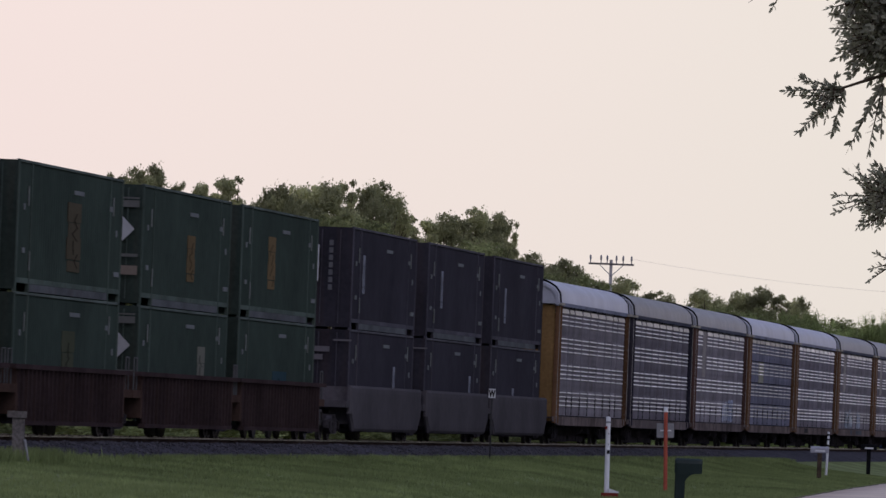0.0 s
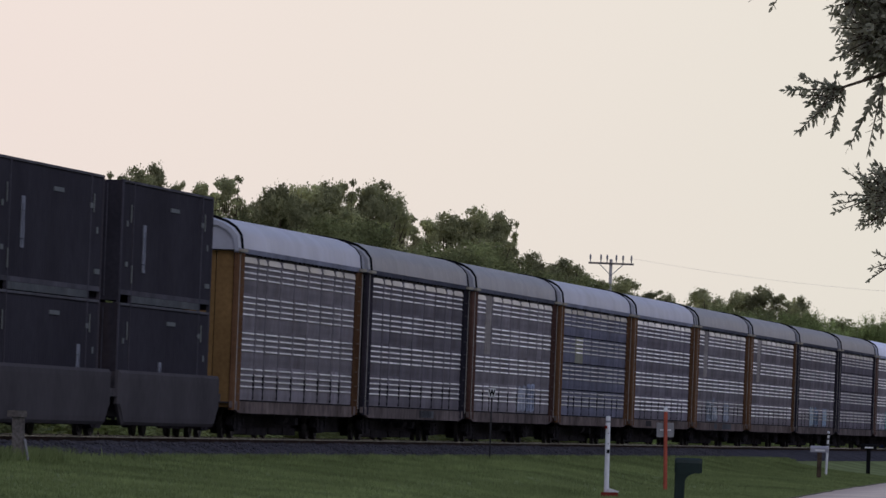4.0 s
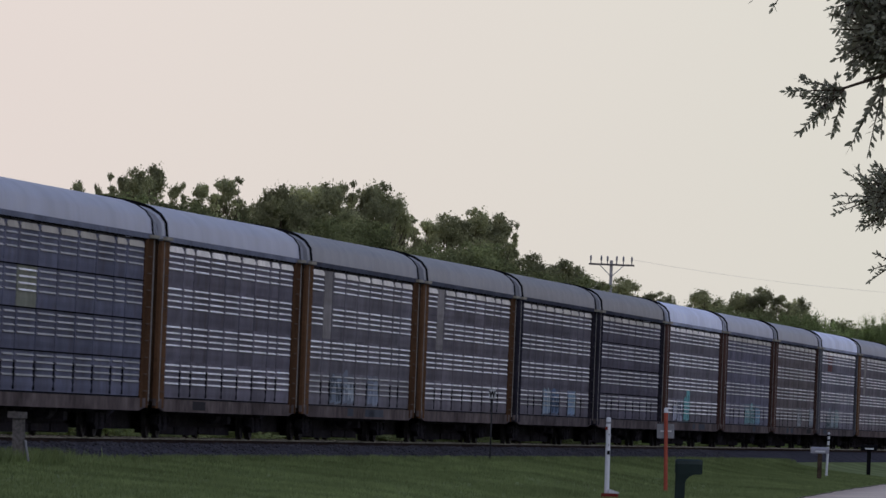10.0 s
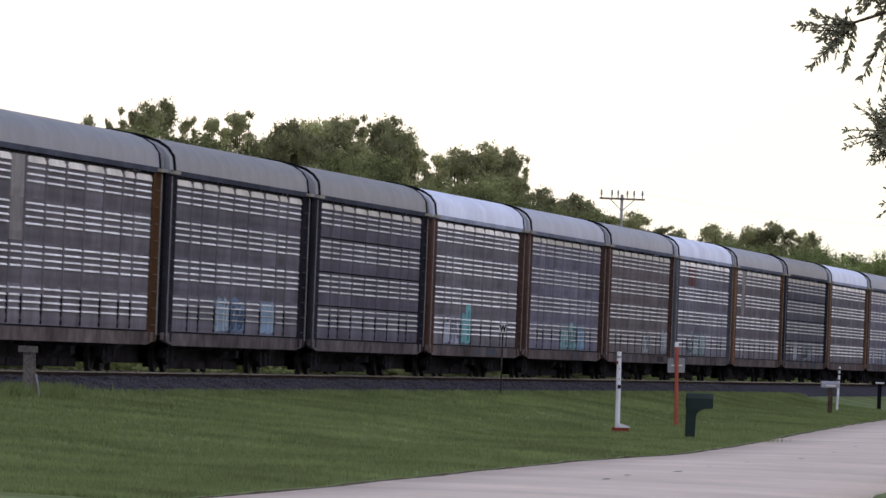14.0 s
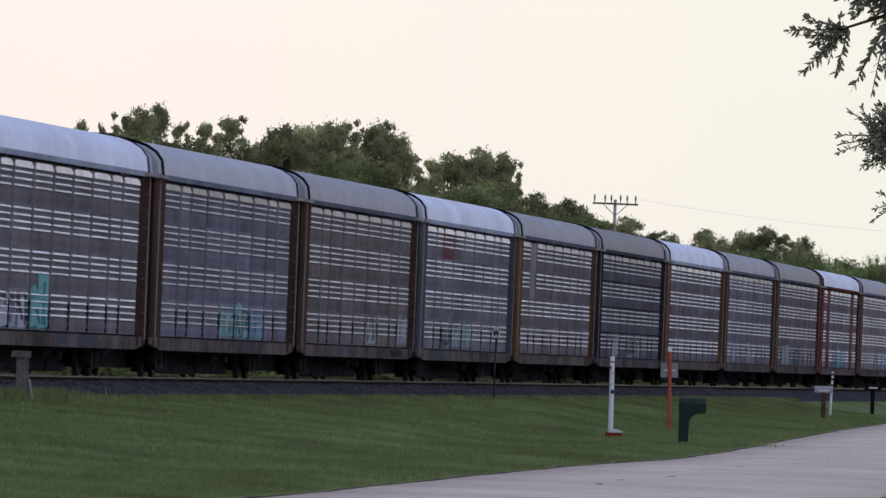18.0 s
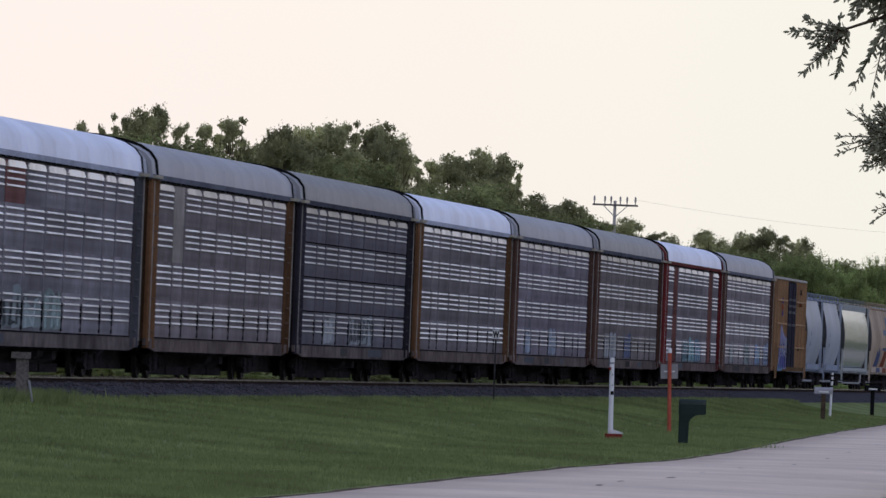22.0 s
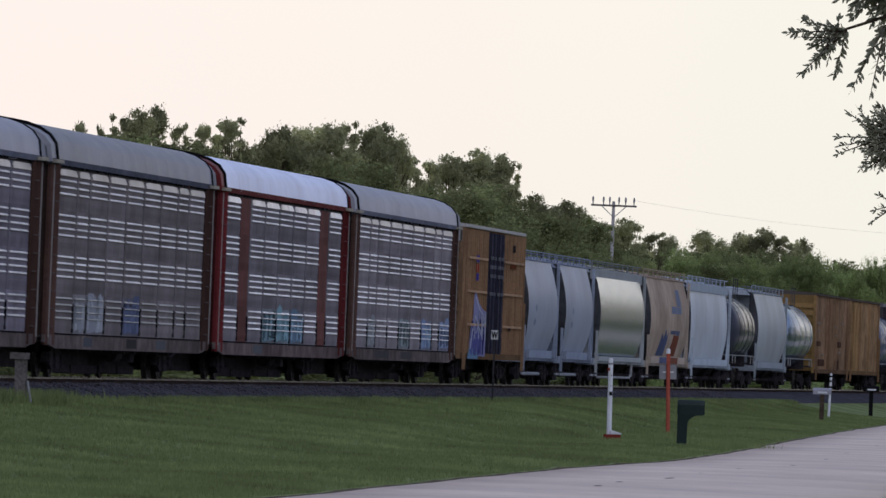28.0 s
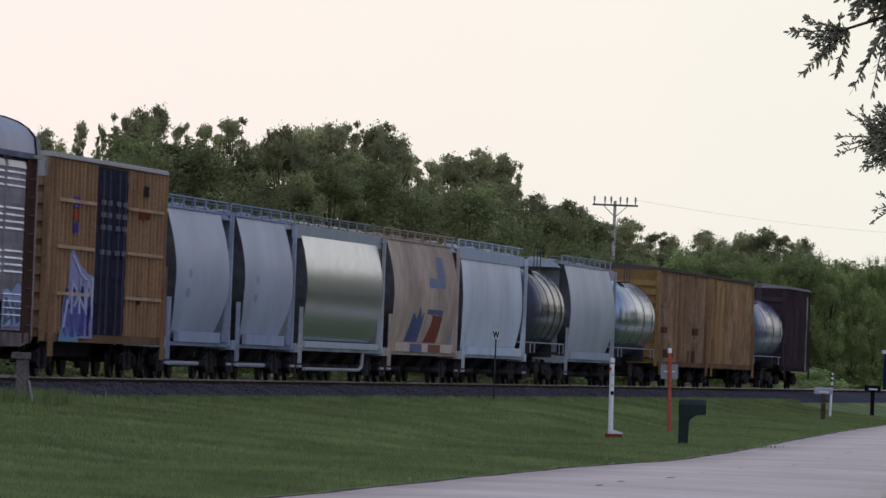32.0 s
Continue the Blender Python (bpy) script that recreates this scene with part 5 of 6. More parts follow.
def hopper_wagon(length, colour, words, finish="hopper", belly=0.36, top=4.42, sill=1.02, bays=3, inset=1.35, slope=1.2, sill_c=None, deep=0.24, fascia=0.0):
    c = thing("hopper_wagon", words, "railway wagon", "train")
    h = length / 2
    sill_c = sill_c or colour
    e = h - inset
    b = Mesh()
    rings = []
    n = 16
    for k in range(n + 1):
        f = k / n
        y = hopper_side(f, belly)
        x = e - slope * max(0, 0.34 - f) / 0.34
        z = sill + 0.02 + (top - sill) * f
        rings.append([(-x, -y, z), (x, -y, z), (x, y, z), (-x, y, z)])
    rings.append([(-e, -0.75, top + 0.15), (e, -0.75, top + 0.15), (e, 0.75, top + 0.15), (-e, 0.75, top + 0.15)])
    b.loft(rings)
    b.m = [1 if k_ % 4 in (1, 3) and k_ < 4 * n else 0 for k_ in range(len(b.f))]      # end sheets in a dark tone that paints in their shade
    part("body", b, finish + " grime", c, colour=colour, smooth=True)
    if fascia:
        part("fascia", Mesh().box(-h + 0.2, h - 0.2, -1.22, -1.1, top - fascia, top + 0.04), "clean", c, colour=[0.8 * a for a in sill_c])
    for way in (-1, 1):
        s = Mesh()
        x0, x1 = sorted((way * (e - 0.15), way * (h - 0.15)))
        s.loft([[(x0, -1.05, top - 0.12), (x1, -1.05, top - 0.12), (x1, 1.05, top - 0.12), (x0, 1.05, top - 0.12)], [(x0, -0.8, top + 0.1), (x1, -0.8, top + 0.1), (x1, 0.8, top + 0.1), (x0, 0.8, top + 0.1)]])
        part("end_hood", s, "paint", c, colour=sill_c)
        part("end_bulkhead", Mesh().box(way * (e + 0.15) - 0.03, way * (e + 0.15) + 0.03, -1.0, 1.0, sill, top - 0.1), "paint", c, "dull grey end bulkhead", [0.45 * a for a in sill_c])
        if way > 0:
            f = Mesh()
            f.box(h - 0.55, h - 0.38, -1.40, -1.30, sill - 0.1, top - 0.02)
            part("end_post", f, "paint", c, colour=sill_c)
            g = Mesh()
            g.loft([[(h - 1.5, yy, sill), (h - 0.4, yy, sill), (h - 0.4, yy, sill + 1.6)] for yy in (-1.34, -1.30)])
            part("gusset", g, "paint", c, colour=[0.8 * a for a in sill_c])
        else:
            ladder(c, way * (h - 0.5), -1.42, sill - 0.5, sill + 1.1, sill_c, 0.4)
        part("end_beam", Mesh().box(min(way * (h - 0.15), way * h), max(way * (h - 0.15), way * h), -1.42, 1.42, sill - 0.2, sill + 0.06), "paint", c, colour=sill_c)
        x0, x1 = sorted((way * (e - 0.4), way * (h - 0.15)))
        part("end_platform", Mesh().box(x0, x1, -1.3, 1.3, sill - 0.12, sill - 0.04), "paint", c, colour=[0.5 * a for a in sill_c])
        part("step", Mesh().box(min(way * (h - 0.9), way * (h - 0.2)), max(way * (h - 0.9), way * (h - 0.2)), -1.44, -1.38, sill - 0.62, sill - 0.55), "clean", c, colour=(0.35, 0.36, 0.38))
        coupler(c, way * h, way)
        truck(c, way * (h - 1.75))
    for y in (-1, 1):
        ya, yb = sorted((y * 1.28, y * 1.42))
        part("side_sill", Mesh().box(-e + slope - 0.1, e - slope + 0.1, ya, yb, sill - 0.04, sill + deep, 0, 0.01), "clean", c, colour=sill_c)
        ya, yb = sorted((y * 1.26, y * 1.38))
        part("sill_beam", Mesh().box(-e - 0.6, e + 0.6, ya, yb, sill - 0.14, sill - 0.045), "paint", c, colour=[0.6 * a for a in sill_c])
    for k in range(bays):
        x = -e + slope * 0.6 + (2 * e - slope * 1.2) * (k + 0.5) / bays
        o = Mesh()
        w = e / bays * 0.75
        o.loft([[(x - w, -1.1, sill), (x + w, -1.1, sill), (x + w, 1.1, sill), (x - w, 1.1, sill)], [(x - 0.35, -0.5, 0.38), (x + 0.35, -0.5, 0.38), (x + 0.35, 0.5, 0.38), (x - 0.35, 0.5, 0.38)]])
        part("outlet", o, "dark", c)
        part("outlet_pipe", Mesh().tube((x, -1.3, 0.42), (x, -0.4, 0.42), 0.09, n=8), "dark", c)
    # running boards, hatches and rails on the roof
    g = Mesh()
    for y in (-0.95, 0.7):
        g.box(-h + 0.1, h - 0.1, y, y + 0.25, top + 0.26, top + 0.29)
    x = -h + 0.4
    while x < h:
        for y in (-0.95, 0.92):
            g.box(x, x + 0.05, y, y + 0.03, top + 0.05, top + 0.27)
        x += 2.3
    tagged(part("running_board", g, "clean", c, "grey metal grating walkway", [0.6 * a for a in colour]), kind="stuff")
    g = Mesh()
    x = -h + 0.15
    while x < h:
        g.tube((x, -1.16, top), (x, -1.16, top + 0.33), 0.022, n=5)
        x += 2.05
    g.tube((-h + 0.15, -1.16, top + 0.33), (h - 0.15, -1.16, top + 0.33), 0.022, n=5)
    g.tube((-h + 0.15, -1.16, top + 0.02), (h - 0.15, -1.16, top + 0.02), 0.03, n=5)
    part("roof_rail", g, "clean", c, colour=[0.85 * a for a in colour])
    for k in range(bays + 1):
        x = -e + 0.8 + (2 * e - 1.6) * k / bays
        part("hatch", Mesh().lathe([(top + 0.10, 0.3), (top + 0.22, 0.3), (top + 0.25, 0.2), (top + 0.26, 0.02)], 12, 0, "z", (x, 0, 0)), "clean", c, colour=colour)
    return c


BLUEGREY, PALEGREY, STONE_ = (0.305, 0.345, 0.425), (0.49, 0.545, 0.60), (0.43, 0.34, 0.265)
for q_ in (598.0, 611.0):
    small = hopper_wagon(12.6, BLUEGREY, "light blue-grey rounded two-bay covered hopper wagon", bays=2)
    part("pipe", Mesh().tube((-4.6, -1.3, 0.42), (0.5, -1.3, 0.42), 0.06, n=8), "clean", small, "pale discharge pipe", (0.30, 0.31, 0.33))
    for x_, z_, w_ in ((-2.4, 2.75, 0.35), (-2.6, 2.25, 0.4)):      # dents, their shade painted as slightly darker flat spots
        sprayed(small, [([0.95 * a for a in BLUEGREY], [(x_ + w_ * math.cos(0.6283 * i_), z_ + 0.13 * math.sin(0.6283 * i_)) for i_ in range(10)])], lambda z: hopper_side((z - 1.04) / 3.4, 0.36))
    CARS.append((small, q_))
shiny = hopper_wagon(20.4, (0.27, 0.29, 0.28), "shiny silver-green cylindrical covered hopper wagon", finish="silver", bays=4, slope=0.4, fascia=0.35, sill_c=(0.42, 0.44, 0.44), deep=0.14)
part("pipe", Mesh().tube((-8.2, -1.35, 0.36), (4.4, -1.35, 0.36), 0.05, n=8).tube((4.4, -1.35, 0.36), (5.1, -1.35, 0.46), 0.05, n=8).tube((5.1, -1.35, 0.45), (5.3, -1.35, 0.9), 0.05, n=8), "clean", shiny, "pale grey pipe bent up at its end", (0.32, 0.32, 0.32))
CARS.append((shiny, 628.0))
stone = hopper_wagon(19.4, STONE_, "rust-stained beige covered hopper wagon with painted scrawls", finish="rusty", bays=3, inset=1.0, sill_c=(0.52, 0.43, 0.35))
side_ = lambda z: hopper_side((z - 1.04) / 3.4, 0.36)
sprayed(stone, [((0.20, 0.225, 0.29), [(0.6, 3.05), (5.2, 3.05), (5.3, 3.32), (0.9, 3.36)]), ((0.20, 0.225, 0.29), [(3.3, 3.36), (5.3, 3.32), (5.2, 4.05), (3.5, 4.05)]),
                ((0.10, 0.12, 0.20), [(-4.2, 1.3), (-0.8, 1.3), (-0.4, 2.3), (-1.0, 2.05), (-1.6, 2.45), (-2.3, 2.0), (-3.2, 2.25)]),
                ((0.12, 0.13, 0.19), [(0.4, 2.35), (4.6, 2.35), (4.6, 2.15), (3.4, 2.15), (3.4, 2.2), (0.4, 2.2)]),
                ((0.20, 0.075, 0.05), [(0.9, 1.3), (4.4, 1.3), (4.6, 2.15), (2.0, 2.18), (1.9, 1.9)])], side_)
sprayed(stone, [((0.14, 0.15, 0.24), [(-4.0, 0.99), (-0.8, 0.99), (-0.8, 1.24), (-4.0, 1.24)]), ((0.24, 0.10, 0.07), [(0.9, 0.99), (4.3, 0.99), (4.3, 1.24), (0.9, 1.24)])], lambda z: 1.42)
CARS.append((stone, 648.6))
CARS.append((hopper_wagon(20.2, PALEGREY, "pale grey straight-sided covered hopper wagon", bays=3, inset=0.9, belly=0.20, slope=1.0, fascia=0.3), 669.3))
CARS.append((hopper_wagon(19.2, (0.36, 0.40, 0.43), "grey rounded covered hopper wagon", bays=3, inset=1.2), 702.3))


# --- tank wagons ---
def tank_wagon(length, colour, words, finish="gloss", r=1.55, low=0.0, bands=4):
    c = thing("tank_wagon", words, "railway wagon", "train")
    h = length / 2
    e = h - 0.75
    zc = 4.2 - r
    prof = [(-e, 0.05), (-e + 0.02, 0.4 * r), (-e + 0.12, 0.7 * r), (-e + 0.3, 0.9 * r), (-e + 0.6, r), (e - 0.6, r), (e - 0.3, 0.9 * r), (e - 0.12, 0.7 * r), (e - 0.02, 0.4 * r), (e, 0.05)]
    part("tank", Mesh().lathe(prof, 40, 0, "x", (0, 0, zc)), finish, c, colour=colour, smooth=True)
    for k in range(bands):
        x = -e + 1.6 + (2 * e - 3.2) * k / max(1, bands - 1)
        part("band", Mesh().lathe([(x - 0.06, r - 0.1), (x - 0.06, r + 0.018), (x + 0.06, r + 0.018), (x + 0.06, r - 0.1)], 40, 0, "x", (0, 0, zc)), finish, c, colour=[0.8 * a for a in colour])
    u = Mesh()
    u.box(-h, h, -0.3, 0.3, 0.8, 1.15)
    for way in (-1, 1):
        u.box(min(way * h, way * (h - 1.8)), max(way * h, way * (h - 1.8)), -1.4, 1.4, 1.12, 1.2)
        u.box(min(way * (h - 1.6), way * (h - 2.0)), max(way * (h - 1.6), way * (h - 2.0)), -1.15, 1.15, 1.0, zc - 0.6 * r)
    part("underframe", u, "dark", c)
    g = Mesh()
    for y in (-1.42, 1.42):
        g.tube((-h + 0.1, y, 1.5), (h - 0.1, y, 1.5), 0.022, n=5)
        for x in (-h + 0.1, -h + 1.5, h - 1.5, h - 0.1):
            g.tube((x, y, 1.15), (x, y, 1.5), 0.022, n=5)
    for way in (-1, 1):
        g.tube((way * (h - 0.1), -1.42, 1.5), (way * (h - 0.1), 1.42, 1.5), 0.022, n=5)
    part("hand_rail", g, "clean", c, colour=(0.35, 0.35, 0.34))
    d = Mesh()
    d.lathe([(zc + r - 0.1, 0.45), (zc + r + 0.28, 0.45), (zc + r + 0.32, 0.4), (zc + r + 0.33, 0.02)], 16, 0, "z")
    part("dome", d, "clean", c, colour=[0.7 * a for a in colour])
    pl = Mesh()
    pl.box(-1.1, 1.1, -0.95, -0.55, zc + r - 0.12, zc + r - 0.08)
    for x in (-1.1, 0, 1.1):
        pl.tube((x, -0.95, zc + r - 0.1), (x, -0.95, zc + r + 0.75), 0.022, n=5)
    pl.tube((-1.1, -0.95, zc + r + 0.75), (1.1, -0.95, zc + r + 0.75), 0.022, n=5)
    part("platform", pl, "clean", c, colour=(0.08, 0.08, 0.08))
    ladder(c, 0, 1.6, 1.0, zc + r - 0.1, (0.1, 0.1, 0.1), 0.45)
    for way in (-1, 1):
        coupler(c, way * h, way)
        truck(c, way * (h - 1.7))
    return c


CARS.append((tank_wagon(11.6, (0.05, 0.055, 0.075), "dark blue-grey tank wagon with rounded ends", finish="gloss"), 686.3))
CARS.append((tank_wagon(15.2, (0.5, 0.49, 0.46), "silver-white glossy tank wagon with rounded ends", finish="silver"), 720.5))
CARS.append((tank_wagon(17.4, (0.065, 0.085, 0.15), "dark blue glossy tank wagon with rounded ends"), 785.6))

# ---- things beside the track ----
def on_ground(x, y, sink=0.0):
    s, d = sd(x, y)
    return pose(x, y, ground_z(s, d) - sink)


def marker_post(m):
    c = thing("marker_post", "white plastic marker post with black bands on a red foot", "post", m=m)
    p = Mesh()
    p.lathe([(0, 0.066), (2.12, 0.060), (2.16, 0.054), (2.17, 0.01)], 14, 0, "z")
    part("post", p, "white", c)
    part("band", Mesh().lathe([(2.0, 0.04), (2.0, 0.0665), (2.05, 0.0665), (2.05, 0.04)], 14, 0, "z"), "grey", c, "dull grey band")
    part("label", Mesh().box(-0.02, 0.055, -0.071, -0.05, 1.20, 1.30), "black", c, "plain dark label")
    for z in (1.45, 1.72):
        part("hole", Mesh().lathe([(-0.068, 0.002), (-0.068, 0.014), (-0.05, 0.014)], 8, 0, "y", (0.02, 0, z)), "black", c)
    part("reflector", Mesh().box(-0.085, -0.02, -0.075, -0.03, 1.84, 1.92), "red", c, "small red reflector")
    b = Mesh()
    b.box(-0.14, 0.30, -0.16, 0.16, 0.0, 0.19, 0, 0.04)
    part("foot", b, "red", c, "red plastic foot plate")
    part("foot_top", Mesh().loft([[(0.05, y_, 0.191), (0.31, y_, 0.191), (0.33, y_, 0.22), (0.05, y_, 0.31)] for y_ in (-0.15, 0.15)]), "white", c, "sloping white top of the foot")
    return c


def orange_post(m):
    c = thing("marker_post", "faded orange marker post with white cap and grey sign plate", "post", m=m)
    part("post", Mesh().lathe([(0, 0.058), (2.32, 0.054)], 12, 0, "z"), "orange", c)
    part("cap", Mesh().lathe([(2.32, 0.06), (2.42, 0.06), (2.46, 0.05), (2.47, 0.01)], 12, 0, "z"), "white", c)
    pl = Mesh().box(-0.26, 0.24, 0.08, 0.10, 1.58, 2.0, 0, 0.006)
    sign = part("sign_plate", pl, "grey", c, "grey metal sign plate")
    part("bars", Mesh().box(-0.16, 0.16, 0.075, 0.0795, 1.77, 1.81), "white", sign, "plain pale bars of lettering")
    return c


def moulded_mailbox(m):
    """A moulded mailbox whose post and box are one curved form."""
    c = thing("mailbox", "dark green moulded plastic mailbox on a thick post", "mailbox", m=m)
    p = Mesh()
    ring = lambda z, x0, x1, w: [(x0 + 0.02, -w, z), (x1 - 0.02, -w, z), (x1, -w + 0.02, z), (x1, w - 0.02, z), (x1 - 0.02, w, z), (x0 + 0.02, w, z), (x0, w - 0.02, z), (x0, -w + 0.02, z)]
    p.loft([ring(0, -0.30, -0.05, 0.12), ring(0.62, -0.30, -0.04, 0.12), ring(0.70, -0.30, 0.0, 0.12), ring(0.76, -0.30, 0.06, 0.125), ring(0.80, -0.30, 0.14, 0.13), ring(0.83, -0.30, 0.25, 0.13)])
    part("post", p, "green", c, smooth=True)
    b = Mesh()
    prof = [(-0.135, 0.82), (0.135, 0.82), (0.14, 1.08), (0.11, 1.17), (0.05, 1.21), (-0.05, 1.21), (-0.11, 1.17), (-0.14, 1.08)]
    b.loft([[(x_, y_ * k_, 1.0 + (z_ - 1.0) * k_) for y_, z_ in prof] for x_, k_ in ((-0.315, 0.8), (-0.30, 0.94), (-0.26, 1.0), (0.30, 1.0), (0.36, 0.95))])
    part("box", b, "green", c)
    part("door", Mesh().prism([(a * 0.92, 1.015 + (z - 1.015) * 0.92) for a, z in prof], 0.36, 0.385), "green", c)
    return c


def box_mailbox(m, box_mat, post_mat, words, h=1.1, lean=0):
    c = thing("mailbox", words, "mailbox", m=m @ pose(0, 0, 0, 0, lean, 0))
    part("post", Mesh().box(-0.09, 0.09, -0.09, 0.09, -0.05, h, 0, 0.01), post_mat, c)
    prof = [(-0.14, h), (0.14, h), (0.14, h + 0.16), (0.10, h + 0.23), (0, h + 0.26), (-0.10, h + 0.23), (-0.14, h + 0.16)]
    b = part("box", Mesh().prism(prof, -0.36, 0.36), box_mat, c)
    part("bars", Mesh().box(-0.2, 0.2, -0.146, -0.1405, h + 0.05, h + 0.12), "white" if box_mat != "white" else "grey", b, "plain bars of lettering")
    part("door", Mesh().prism([(a * 0.94, h + 0.13 + (z - h - 0.13) * 0.94) for a, z in prof], -0.38, -0.36), box_mat, c)
    return c


marker_post(on_ground(4.5, 238.1, 0.02) @ pose(0, 0, 0, 0, -0.7, 0))
orange_post(on_ground(6.7, 264.7, 0.02) @ pose(0, 0, 0, 0, -1.8, 0))
moulded_mailbox(on_ground(6.45, 233.8, 0.02))
box_mailbox(on_ground(15.5, 369.0, 0.02), "letterbox", "bark", "white metal mailbox on a dark wooden post")
thin = thing("marker_post", "slim white marker post with a dark top", "post", m=on_ground(16.68, 390.0, 0.02) @ pose(0, 0, 0, 0, 1.5, 0))
part("post", Mesh().lathe([(0, 0.055), (1.9, 0.05), (1.92, 0.01)], 10, 0, "z"), "white", thin)
for z in (1.55, 1.3, 1.75):
    part("band", Mesh().lathe([(z, 0.03), (z, 0.06), (z + 0.07, 0.06), (z + 0.07, 0.03)], 10, 0, "z"), "black", thin)
box_mailbox(on_ground(20.08, 424.0, 0.02), "black", "black", "black metal mailbox on a dark post", 1.15)

# whistle board
wx, wy, _ = at(291.3, 3.75)
wb = thing("whistle_board", "small white whistle board with a black letter on a slim post", "railway sign", m=on_ground(wx, wy, 0.05) @ pose(0, 0, 0, 0, 0, -3))
part("post", Mesh().box(-0.024, 0.024, -0.03, 0.03, 0, 2.3), "signpost", wb)
part("board", Mesh().box(-0.11, 0.11, -0.05, -0.031, 2.06, 2.35), "board", wb)
txt = bpy.data.curves.new("letter", "FONT")
txt.body, txt.size, txt.extrude, txt.align_x = "W", 0.25, 0.002, "CENTER"
txt.offset = 0.012
tm = new("letter_source", txt)
me = bpy.data.meshes.new_from_object(tm.evaluated_get(bpy.context.evaluated_depsgraph_get()))
bpy.data.objects.remove(tm)
me.materials.clear()
me.materials.append(M["black"])
part("letter", me, "", wb, "black letter W", m=pose(0, -0.054, 2.10, 90, 0, 0) @ Matrix.Diagonal((0.72, 1.15, 1, 1)))

# broken timber post by the track
sx, sy, _ = at(197.1, 3.9)
stub = thing("timber_post", "grey weathered broken timber post with a leaning stake", "post", m=on_ground(sx, sy, 0.08))
g = Mesh()
g.loft([[(-0.13 + a, -0.11, z), (0.13 + a, -0.11, z), (0.13 + a, 0.11, z), (-0.13 + a, 0.11, z)] for z, a in ((0, 0), (0.6, 0.01), (1.05, 0.0))])
g.loft([[(-0.13, -0.11, 1.05), (0.13, -0.11, 1.05), (0.13, 0.11, 1.05), (-0.13, 0.11, 1.05)], [(-0.11, -0.09, 1.22), (0.02, -0.09, 1.14), (0.02, 0.09, 1.12), (-0.11, 0.09, 1.2)]])
part("post", g, "wood", stub)
part("rail_stub", Mesh().box(-0.24, 0.18, -0.15, -0.111, 1.06, 1.20), "wood", stub, "short splintered cross rail")
part("stake", Mesh().tube((0.15, -0.14, 0.6), (0.24, -0.16, 0.15), 0.035, 0.03, 6), "grey", stub, "pale leaning stake")


# utility poles and their wires, beyond the track
def utility_pole(m, h=11.6):
    c = thing("utility_pole", "grey wooden utility pole with a crossarm and six insulators", "utility pole", "power line", m)
    part("pole", Mesh().lathe([(-0.3, 0.15), (h * 0.6, 0.115), (h, 0.09), (h + 0.02, 0.02)], 12, 0, "z"), "pole", c)
    arm = part("crossarm", Mesh().box(-1.35, 1.35, -0.16, -0.04, h - 0.30, h - 0.19), "wood", c)
    part("brace", Mesh().tube((-0.7, -0.15, h - 0.3), (0, -0.14, h - 0.95), 0.025, n=5).tube((0.7, -0.15, h - 0.3), (0, -0.14, h - 0.95), 0.025, n=5), "grey", c)
    for x in (-1.25, -0.62, -0.25, 0.3, 0.7, 1.2):
        part("insulator", Mesh().lathe([(h - 0.2, 0.03), (h - 0.02, 0.035), (h + 0.0, 0.06), (h + 0.20, 0.055), (h + 0.27, 0.03), (h + 0.28, 0.005)], 8, 0, "z", (x, -0.1, 0)), "grey", arm)
    return c


PX, PY, PX2, PY2 = 9.95, 540.0, 45.0, 600.0
utility_pole(pose(PX, PY, 0.1, 0, 0, 8))
utility_pole(pose(PX2, PY2, 0.0, 0, 0, 8))
for k, off in enumerate((1.2,)):
    w = Mesh()
    pts = [(PX + off + (PX2 - PX) * i / 14, PY + (PY2 - PY) * i / 14, 11.8 - 0.9 * 4 * (i / 14) * (1 - i / 14)) for i in range(15)]
    w.loft([[(x_ + dx_, y_, z_ + dz_) for dx_, dz_ in ((0.005, 0), (0, 0.005), (-0.005, 0), (0, -0.005))] for x_, y_, z_ in pts])
    tagged(part("power_line", w, "wire", None), "thin sagging overhead wire between utility poles", "cable", "wires of the power line")

# equipment hut by the track, far off
hx, hy = 31.3, 618.0
hut = thing("equipment_hut", "dark blue trackside equipment hut with a pale roof", "hut", m=on_ground(hx, hy, 0.05))
part("wall", Mesh().box(-1.3, 1.3, -1.2, 1.2, 0, 3.0, 0, 0.02), "hutblue", hut)
part("roof", Mesh().box(-1.45, 1.45, -1.35, 1.35, 3.0, 3.25, 0, 0.02), "white", hut)
part("door", Mesh().box(-0.45, 0.45, -1.24, -1.2, 0.1, 2.1), "hutblue", hut)

